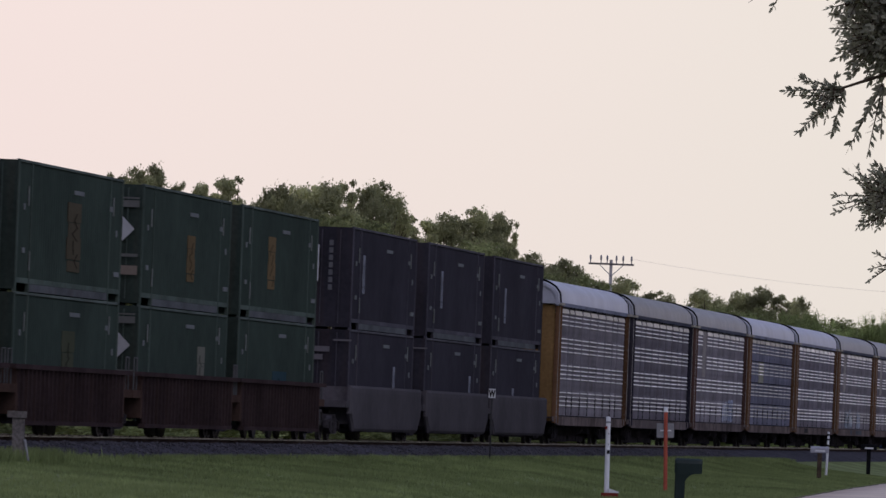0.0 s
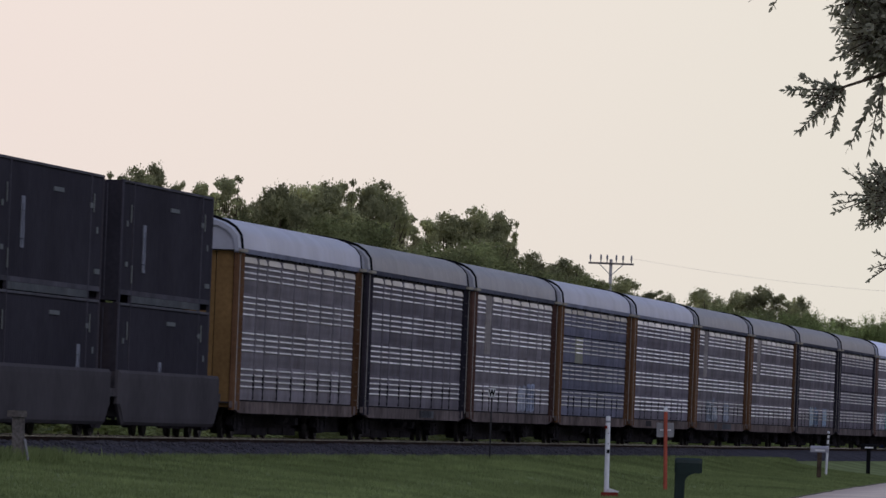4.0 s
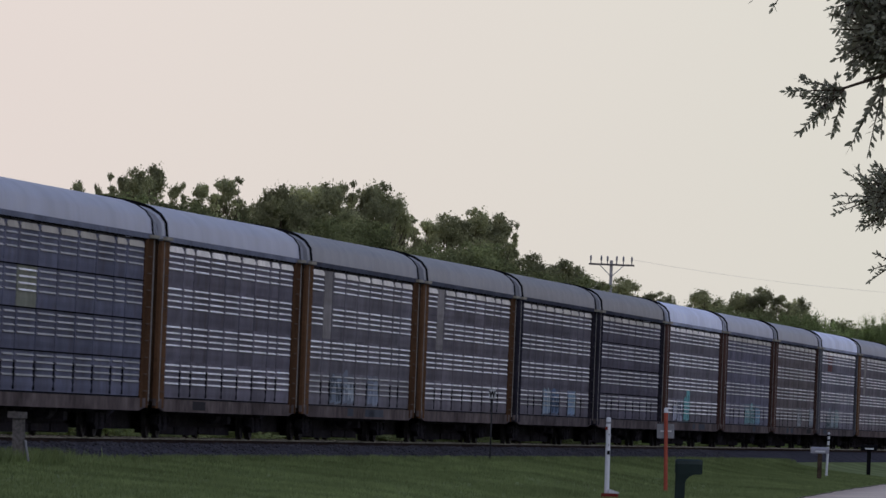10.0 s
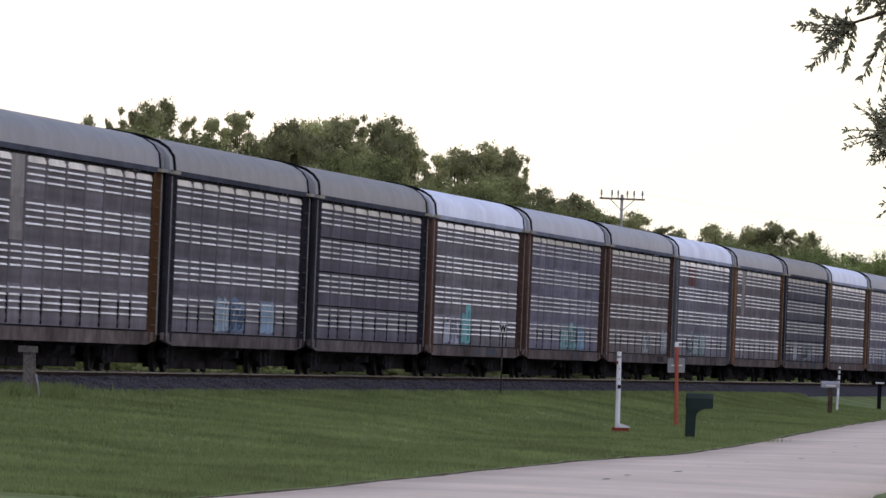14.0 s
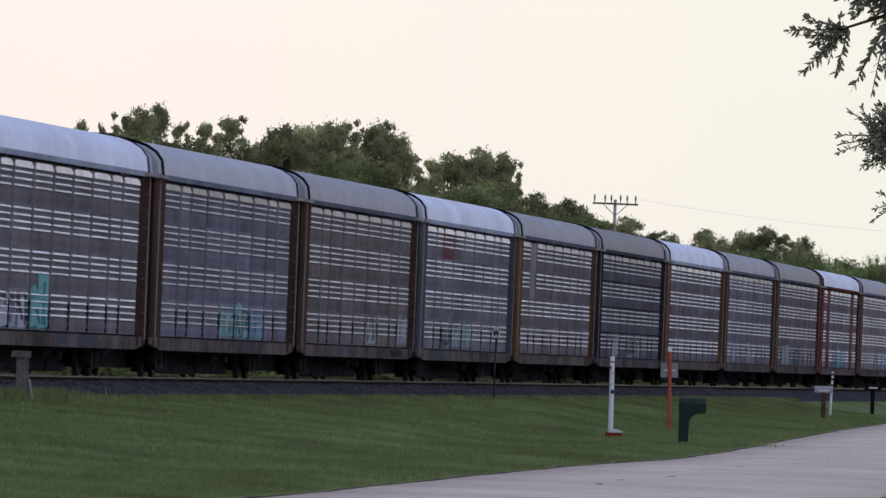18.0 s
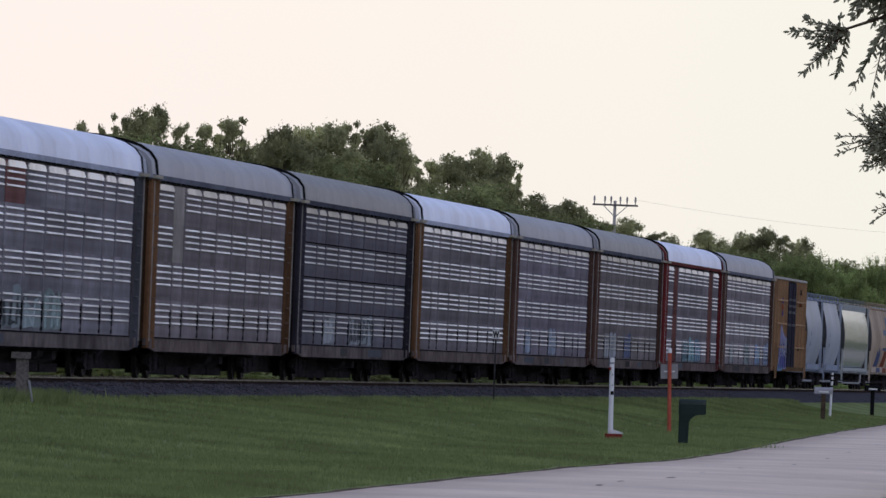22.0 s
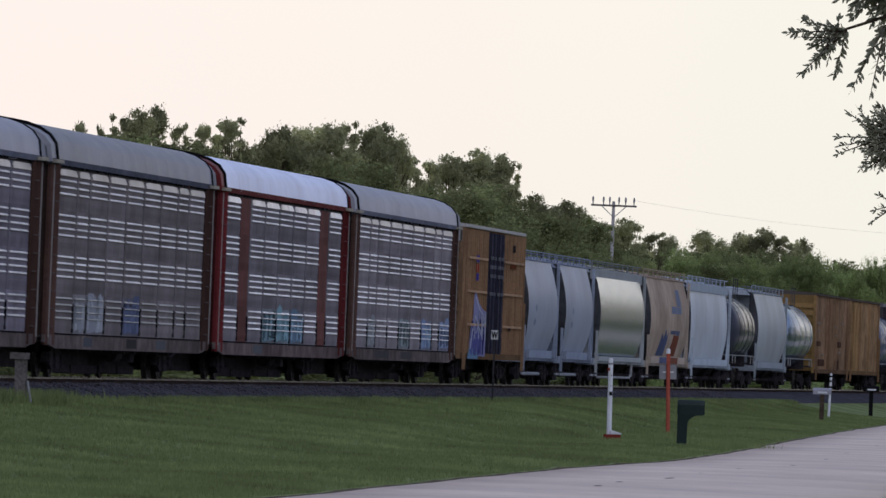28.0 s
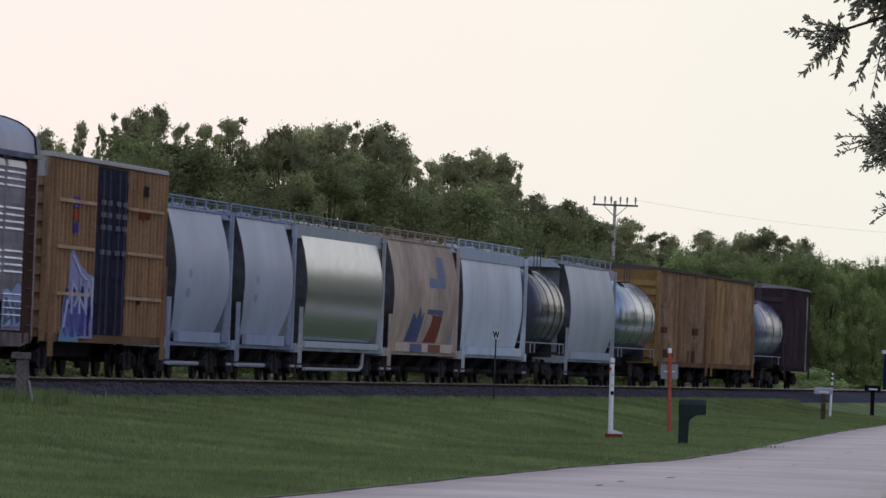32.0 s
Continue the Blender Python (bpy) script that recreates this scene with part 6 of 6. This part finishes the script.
# ---- trees ----
def leaf_cloud(blobs, count, size, seed, flat=0.7):
    """Leaf clumps spread through a set of (x, y, z, rx, ry, rz) blobs, denser at their skins. Arrays of quads."""
    r = np.random.RandomState(seed)
    vol = np.array([b[3] * b[4] * b[5] for b in blobs]) ** 0.75
    pick = r.choice(len(blobs), count, p=vol / vol.sum())
    bl = np.array(blobs)[pick]
    dirs = r.normal(size=(count, 3))
    dirs /= np.linalg.norm(dirs, axis=1, keepdims=True)
    rad = np.minimum(np.abs(r.normal(0.62, 0.34, (count, 1))), 1.45)
    c = bl[:, :3] + dirs * bl[:, 3:] * rad
    a = r.normal(size=(count, 3))
    a /= np.linalg.norm(a, axis=1, keepdims=True)
    b = np.cross(a, r.normal(size=(count, 3)))
    b /= np.linalg.norm(b, axis=1, keepdims=True)
    s = size * (0.55 + 0.9 * r.rand(count, 1))
    q = np.stack((c - a * s, c - b * s * flat, c + a * s, c + b * s * flat), 1).reshape(-1, 3)
    return q, np.arange(4 * count).reshape(-1, 4)


def tree_kind(seed, height, wide, n_blobs, leaves, leaf_size=0.085, mat="leaf", shape="round", low=0.3, puff=0.26):
    """Meshes for a tree: tapered trunk with limbs, and a crown of leaf clumps round the ends of the limbs."""
    r = random.Random(seed)
    t = Mesh()
    segs = [Vector((0, 0, -0.3))]
    for k in range(1, 6):
        segs.append(Vector((r.uniform(-0.25, 0.25) * k * 0.3, r.uniform(-0.25, 0.25) * k * 0.3, height * 0.78 * k / 5)))
    rad = [0.022 * height * (1 - 0.16 * k) for k in range(6)]
    for k in range(5):
        t.tube(segs[k], segs[k + 1], rad[k], rad[k + 1], 8)
    blobs = []
    for k in range(n_blobs):
        f = low + (1.0 - low) * (k + r.random()) / n_blobs
        if shape == "umbrella":
            f = r.uniform(0.84, 0.95)
            reach = wide * r.uniform(0.1, 1.0) ** 0.7
            f -= 0.10 * (reach / wide) ** 2
        elif shape == "lumpy":
            f = low + (1.0 - low) * ((k + r.random()) / n_blobs) ** 0.75
            reach = wide * math.sqrt(max(0.05, 1 - ((f - 0.55) / 0.48) ** 4)) * r.uniform(0.25, 1.0)
        else:
            reach = wide * math.sqrt(max(0.03, 1 - ((f - 0.58) / 0.44) ** 2)) * r.uniform(0.3, 1.0)
        a = r.uniform(0, 6.283)
        s = wide * puff * r.uniform(0.6, 1.35)
        end = Vector((reach * math.cos(a), reach * math.sin(a), height * f - s * 0.6))
        start = segs[min(4, max(1, int(5 * f * 0.75)))]
        mid = (start + end) / 2 + Vector((0, 0, 0.05 * height))
        t.tube(start, mid, 0.007 * height, 0.004 * height, 6)
        t.tube(mid, end, 0.004 * height, 0.0015 * height, 5)
        blobs.append((end.x, end.y, end.z, s, s, s * r.uniform(0.55, 0.95)))
        for j in range(9):               # outer sprays break up the outline
            o = Vector((r.gauss(0, 1), r.gauss(0, 1), r.gauss(0.3, 0.8))).normalized() * s * r.uniform(0.8, 1.4)
            q = s * r.uniform(0.12, 0.38)
            blobs.append((end.x + o.x, end.y + o.y, end.z + o.z * 0.55, q, q, q * 0.9))
    q, f = leaf_cloud(blobs, leaves, leaf_size, seed)
    q[:, 2] *= height / np.percentile(q[:, 2], 99.6)
    q[:, :2] *= wide / np.percentile(np.hypot(q[:, 0], q[:, 1]), 93)
    return t.data("trunk", ["bark"], True), big_mesh("crown", q, f, mat)


KINDS = {
    "round": tree_kind(11, 12, 3.6, 34, 44000, low=0.25, leaf_size=0.07),
    "loose": tree_kind(13, 12, 2.8, 26, 26000, low=0.2, puff=0.24, leaf_size=0.065),
    "wide": tree_kind(15, 12, 4.4, 44, 52000, low=0.1, leaf_size=0.07),
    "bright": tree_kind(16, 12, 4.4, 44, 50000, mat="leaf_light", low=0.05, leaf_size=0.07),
    # skyline kinds, with the leaf copy that has light painted in
    "full": tree_kind(31, 12, 1.8, 46, 30000, low=0.35, shape="lumpy", puff=0.30, leaf_size=0.06, mat="leaf_lit"),
    "open": tree_kind(34, 12, 1.35, 40, 15000, low=0.35, shape="lumpy", puff=0.27, leaf_size=0.06, mat="leaf_lit"),
    "flat": tree_kind(14, 12, 2.8, 44, 30000, shape="umbrella", puff=0.20, leaf_size=0.06, mat="leaf_lit"),
}
SHRUBS = {
    "bush": tree_kind(21, 4, 2.4, 30, 15000, leaf_size=0.07, low=0.02),
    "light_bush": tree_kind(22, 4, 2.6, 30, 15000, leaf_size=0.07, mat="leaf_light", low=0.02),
}
WORDS = {"round": "round-crowned dark green broadleaf tree", "full": "slender full-crowned green broadleaf tree", "loose": "thin-leaved open green tree",
         "open": "narrow ragged thin-leaved green tree", "flat": "flat-topped dark green spreading tree", "wide": "broad dark green tree", "bright": "lighter green leafy tree",
         "bush": "dense dark green shrub", "light_bush": "dense light green shrub"}


def plant(kind, x, y, height, turn, wide=1.0):
    trunk, crown = KINDS.get(kind) or SHRUBS[kind]
    base = 12 if kind in KINDS else 4
    s, d = sd(x, y)
    c = thing("tree" if kind in KINDS else "shrub", WORDS[kind] + " beyond the railway", "tree" if kind in KINDS else "shrub", "trees behind the track",
              Matrix.Translation((x, y, ground_z(s, d) - 0.05)) @ pose(0, 0, 0, 0, 0, turn) @ Matrix.Diagonal((wide * height / base, wide * height / base, height / base, 1)))
    part("trunk", trunk, "", c)
    part("crown", crown, "", c)
    return c


# the tree line: how far off, how far across the view (as a slope from the camera's line), top height over the ground
SKYLINE = [
    ("open", -0.0400, 604, 16.6, 0.46), ("open", -0.0380, 611, 16.6, 0.26), ("open", -0.0359, 575, 16.5, 0.57), ("full", -0.0339, 571, 16.7, 0.61),
    ("full", -0.0325, 577, 17.1, 0.60), ("open", -0.0291, 582, 16.2, 0.48), ("open", -0.0257, 596, 16.7, 0.71), ("open", -0.0232, 604, 17.3, 0.83),
    ("open", -0.0272, 604, 15.7, 0.59), ("full", -0.0218, 608, 15.9, 0.44), ("flat", -0.0181, 646, 17.8, 0.57), ("flat", -0.0147, 653, 18.2, 0.86),
    ("flat", -0.0166, 656, 17.9, 0.68), ("open", -0.0108, 656, 18.6, 0.62), ("full", -0.0086, 665, 18.4, 0.77), ("full", -0.0065, 667, 18.8, 0.80),
    ("full", -0.0047, 673, 17.6, 0.49), ("open", -0.0025, 703, 17.2, 0.82), ("full", 0.0004, 710, 17.7, 0.81), ("full", 0.0028, 717, 18.4, 0.85),
    ("full", 0.0051, 721, 18.2, 0.75), ("open", 0.0074, 727, 17.7, 0.52), ("full", 0.0099, 666, 14.1, 0.76), ("open", 0.0123, 690, 13.8, 0.96),
    ("full", 0.0143, 696, 14.3, 1.01), ("open", 0.0168, 702, 13.0, 0.83), ("full", 0.0196, 720, 13.5, 0.95), ("full", 0.0184, 720, 12.3, 1.01),
    ("open", 0.0233, 768, 13.3, 0.98), ("full", 0.0246, 768, 13.0, 0.68), ("full", 0.0220, 768, 12.4, 0.78), ("full", 0.0293, 840, 14.6, 1.10),
    ("open", 0.0278, 840, 13.3, 1.07), ("full", 0.0328, 846, 14.6, 0.94), ("full", 0.0346, 846, 15.1, 0.87), ("open", 0.0369, 852, 14.6, 0.99),
    ("full", 0.0387, 858, 14.5, 0.79), ("bright", 0.0265, 660, 10.5, 0.74), ("bright", 0.0299, 650, 10.0, 0.77), ("bright", 0.0339, 645, 9.8, 0.78),
    ("bright", 0.0376, 640, 9.9, 0.69), ("bright", 0.0399, 640, 10.0, 0.60), ("bright", 0.0424, 640, 9.5, 0.55), ("bright", 0.0449, 640, 9.2, 0.49),
    ("bright", 0.0472, 640, 9.8, 0.45), ("bright", 0.0497, 640, 10.1, 0.45), ("full", -0.0434, 596, 15.8, 0.65), ("full", -0.0471, 589, 16.0, 0.74),
]
for i, (kind, slope, y, h, wide) in enumerate(SKYLINE):
    plant(kind, slope * y, y, h, 47 * i, wide)
# the lower wood that closes the line beneath the tops
RISE = list(zip(*sorted((k_[1], (k_[3] - 2.0) / k_[2]) for k_ in SKYLINE if k_[0] != "bright")))
rr = random.Random(8)
for i in range(92):
    s = 250 + 6.6 * i + rr.uniform(-4, 4)
    d = -rr.uniform(13, 24) - 0.006 * s
    x, y, _ = at(s, d)
    top = 2.0 + y * float(np.interp(x / y, RISE[0], RISE[1])) * rr.uniform(0.74, 0.93)
    kind = rr.choice(["round", "wide", "wide", "bright" if s < 400 else "round", "loose"]) if i % 3 else rr.choice(["bush", "light_bush"])
    if kind in KINDS and abs(x / y - PX / PY) < 0.004 and y < PY + 5:      # an open view of the pole
        continue
    plant(kind, x, y, min(top, 11.5) if kind in KINDS else min(top, 4.5), rr.uniform(0, 360), rr.uniform(0.9, 1.3))

# low undergrowth along the far side of the track
for i in range(46):
    s = 205 + 13 * i + rr.uniform(-4, 4)
    x, y, _ = at(s, -rr.uniform(9.5, 13.5))
    plant("bush" if s < 430 else "light_bush", x, y, rr.uniform(1.6, 2.6), rr.uniform(0, 360), rr.uniform(2.2, 3.0))

# unseen trees added across the street, beside and behind the view, for reflections
for i in range(64):
    y = -60 + 14 * i + rr.uniform(-6, 6)
    x = max(0.0484 * y + 12, 22) + rr.uniform(4, 26)
    s_, d_ = sd(x, y)
    if d_ > road_edge(s_) + 12:
        c_ = plant(rr.choice(["round", "wide", "wide", "bright", "loose"]), x, y, rr.uniform(9, 15), rr.uniform(0, 360), rr.uniform(0.9, 1.3))
        tagged(c_, c_["label"].replace("beyond the railway", "across the street, unseen, added for reflections"), group="trees across the street, unseen, added for reflections")

# ---- grass tufts on the verge ----
def tufts(name, count, place, tall, seed, mat="blade", per=4):
    """Small tufts of single blades; place gives (s, d) arrays."""
    r = np.random.RandomState(seed)
    s, d = place(r, count)
    base = np.array([at(a, b, ground_z(a, b)) for a, b in zip(s, d)])
    v = []
    for k in range(per):
        a = r.rand(count) * 6.283
        hgt = tall * (0.5 + 0.8 * r.rand(count))
        off = (r.rand(count, 2) - 0.5) * 0.12
        wdt = 0.010 + 0.012 * r.rand(count)
        lean = (r.rand(count, 2) - 0.5) * hgt[:, None] * 0.9
        p = base.copy()
        p[:, :2] += off
        dx = np.stack((np.cos(a) * wdt, np.sin(a) * wdt, np.zeros(count)), 1)
        tip = p + np.concatenate((lean, hgt[:, None]), 1)
        v.append(np.stack((p - dx, p + dx, tip), 1))
    v = np.concatenate(v).reshape(-1, 3)
    return new(name, big_mesh(name, v, np.arange(len(v)).reshape(-1, 3), mat))


def on_verge(r, n):
    s = 118 + 300 * r.rand(n) ** 1.35
    f = r.rand(n)
    e = np.interp(s, [a for a, _ in ROAD_EDGE], [b for _, b in ROAD_EDGE])
    return s, 3.5 + (e - 0.2 - 3.5) * f


tagged(tufts("grass_blades", 90000, on_verge, 0.085, 31), "short green grass blades on the verge", "grass", kind="stuff")
tagged(tufts("verge_weeds", 9000, lambda r, n: (150 + 270 * r.rand(n), 3.2 + 0.5 * r.rand(n) ** 2 + 0.25 * np.sin(np.arange(n) * 0.7)), 0.16, 32), "taller weeds where the grass meets the ballast", "weeds", kind="stuff")
SPOTS = ((3.0, 236.5), (2.2, 233.0), (6.0, 241.0), (3.4, 243.0), (-2.5, 262.0), (0.5, 256.0), (7.8, 238.0))      # ranker clumps in the verge


def in_clumps(r, n):
    p = np.array([sd(x, y) for x, y in SPOTS])[r.randint(0, len(SPOTS), n)]
    return p[:, 0] + 1.6 * r.randn(n), p[:, 1] + 0.35 * r.randn(n)


tagged(tufts("verge_clumps", 2600, in_clumps, 0.20, 34), "ranker clumps of green weeds in the verge", "weeds", kind="stuff")
tagged(tufts("post_weeds", 900, lambda r, n: (198 + 3.5 * r.randn(n), 3.6 + 0.5 * r.rand(n)), 0.30, 33), "taller green weeds round the timber post", "weeds", kind="stuff")


# ---- the oak by the street, whose lowest boughs hang into the view ----
oak = thing("oak_tree", "dark evergreen oak with small narrow leaves and hanging boughs", "tree", m=pose(0, 0, 0))
OX, OY = 6.2, 39.5
wood_ = Mesh()
base_pts = [(OX, OY, -0.2, 0.30), (OX - 0.1, OY, 1.2, 0.25), (OX - 0.25, OY - 0.1, 2.4, 0.22), (OX - 0.2, OY, 3.8, 0.17), (OX, OY + 0.1, 5.6, 0.11), (OX + 0.1, OY, 7.2, 0.05)]
for (x0, y0, z0, r0), (x1, y1, z1, r1) in zip(base_pts, base_pts[1:]):
    wood_.tube((x0, y0, z0), (x1, y1, z1), r0, r1, 10)
part("trunk", wood_, "bark", oak)
ro = random.Random(77)
LV, LF = [], []


def add_leaf(p, way, size):
    """A narrow pointed leaf along a direction."""
    way, size = way.normalized(), size * 0.66
    side = way.cross(Vector((ro.gauss(0, 1), ro.gauss(0, 1), ro.gauss(0, 1)))).normalized() * size * 0.19
    i = len(LV)
    LV.extend([p, p + way * size * 0.3 + side, p + way * size * 0.72 + side * 0.85, p + way * size, p + way * size * 0.72 - side * 0.85, p + way * size * 0.3 - side])
    LF.append(tuple(range(i, i + 6)))


twigs = Mesh()


def twig(p0, p1, leaves, size, spread=1.0, r=0.004):
    p0, p1 = Vector(p0), Vector(p1)
    twigs.tube(p0, p1, r, r * 0.4, 4)
    axis = (p1 - p0).normalized()
    leaves = round(leaves * 1.4)
    for k in range(leaves):
        f = (k + ro.random()) / leaves
        out = Vector((ro.gauss(0, 1), ro.gauss(0, 1), ro.gauss(0, 1)))
        out = (out - axis * out.dot(axis)).normalized()
        add_leaf(p0.lerp(p1, f), axis * ro.uniform(0.3, 1.0) + out * spread * ro.uniform(0.5, 1.0), size * ro.uniform(0.7, 1.3))
    add_leaf(p1, axis, size)


def spray(centre, radius, count, size, leaves=9):
    """A clump of short leafy twigs."""
    for k in range(count):
        o = Vector((ro.gauss(0, 1), ro.gauss(0, 1), ro.gauss(0, 1))).normalized()
        c_ = Vector(centre) + Vector((o.x * radius[0], o.y * radius[1], o.z * radius[2])) * ro.random() ** 0.5
        d_ = (o + Vector((-0.5, 0, -0.2))).normalized() * size * 2.2
        twig(c_ - d_ * 0.5, c_ + d_ * 0.5, leaves, size)


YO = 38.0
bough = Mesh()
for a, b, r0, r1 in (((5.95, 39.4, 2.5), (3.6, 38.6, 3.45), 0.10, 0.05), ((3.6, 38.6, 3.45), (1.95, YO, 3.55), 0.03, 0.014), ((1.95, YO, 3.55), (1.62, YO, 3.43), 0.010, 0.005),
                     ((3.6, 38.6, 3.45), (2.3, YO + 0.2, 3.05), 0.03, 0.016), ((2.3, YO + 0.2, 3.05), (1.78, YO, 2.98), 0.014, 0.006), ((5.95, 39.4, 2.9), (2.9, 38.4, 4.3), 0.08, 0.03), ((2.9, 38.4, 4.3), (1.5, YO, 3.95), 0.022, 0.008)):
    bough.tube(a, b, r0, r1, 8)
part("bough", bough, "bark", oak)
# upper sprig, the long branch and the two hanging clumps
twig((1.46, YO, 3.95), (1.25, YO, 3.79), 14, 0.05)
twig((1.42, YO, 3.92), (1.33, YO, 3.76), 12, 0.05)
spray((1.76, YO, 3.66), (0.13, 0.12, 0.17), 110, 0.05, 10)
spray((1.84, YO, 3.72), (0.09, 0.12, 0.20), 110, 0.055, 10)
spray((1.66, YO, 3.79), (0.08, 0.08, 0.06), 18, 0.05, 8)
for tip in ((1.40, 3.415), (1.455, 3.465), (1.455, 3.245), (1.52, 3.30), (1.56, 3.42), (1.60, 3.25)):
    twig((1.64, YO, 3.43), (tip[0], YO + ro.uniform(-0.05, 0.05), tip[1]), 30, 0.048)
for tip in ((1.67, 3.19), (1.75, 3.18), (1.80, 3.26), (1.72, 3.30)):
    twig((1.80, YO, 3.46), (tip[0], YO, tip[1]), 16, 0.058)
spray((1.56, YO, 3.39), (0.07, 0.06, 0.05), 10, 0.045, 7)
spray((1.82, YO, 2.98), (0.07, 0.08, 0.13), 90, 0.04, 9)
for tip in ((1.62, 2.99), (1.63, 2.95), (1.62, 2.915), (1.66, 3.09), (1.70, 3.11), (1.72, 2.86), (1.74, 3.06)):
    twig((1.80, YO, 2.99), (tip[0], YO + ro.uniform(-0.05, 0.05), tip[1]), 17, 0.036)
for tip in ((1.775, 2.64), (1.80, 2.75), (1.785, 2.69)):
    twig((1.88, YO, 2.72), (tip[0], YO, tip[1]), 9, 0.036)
# the rest of the crown, beside the view
for k in range(520):
    a_, f_ = ro.uniform(0, 6.283), ro.uniform(0.0, 1.0)
    rad_ = 4.0 * math.sqrt(max(0.05, 1 - ((f_ - 0.4) / 0.62) ** 2)) * ro.uniform(0.45, 1.0)
    c_ = (OX + rad_ * math.cos(a_), OY + rad_ * math.sin(a_), 3.0 + 5.2 * f_)
    edge_ = c_[1] * 0.0484 + 0.55
    if c_[0] < edge_:
        continue
    spray(c_, (0.3, 0.3, 0.25), 9, 0.11, 9)
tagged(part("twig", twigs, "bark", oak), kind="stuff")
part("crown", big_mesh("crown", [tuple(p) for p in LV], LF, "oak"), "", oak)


# ---- what moves ----
def train_at(t):
    """How far the first automobile wagon's panel edge is along the track."""
    return 333.52 - 21.154 * t - 0.023793 * t * t + 0.00033627 * t ** 3


def motions():
    for c, q in CARS:
        rows = []
        for t in (0, 2, 5, 8, 11, 14, 17, 20, 23, 26, 29, 32):
            rows.append((float(t), Matrix.Translation(at(train_at(t) + q, 0, RAIL)) @ RIGHT_WAY))
        walk(c, rows)


motions()
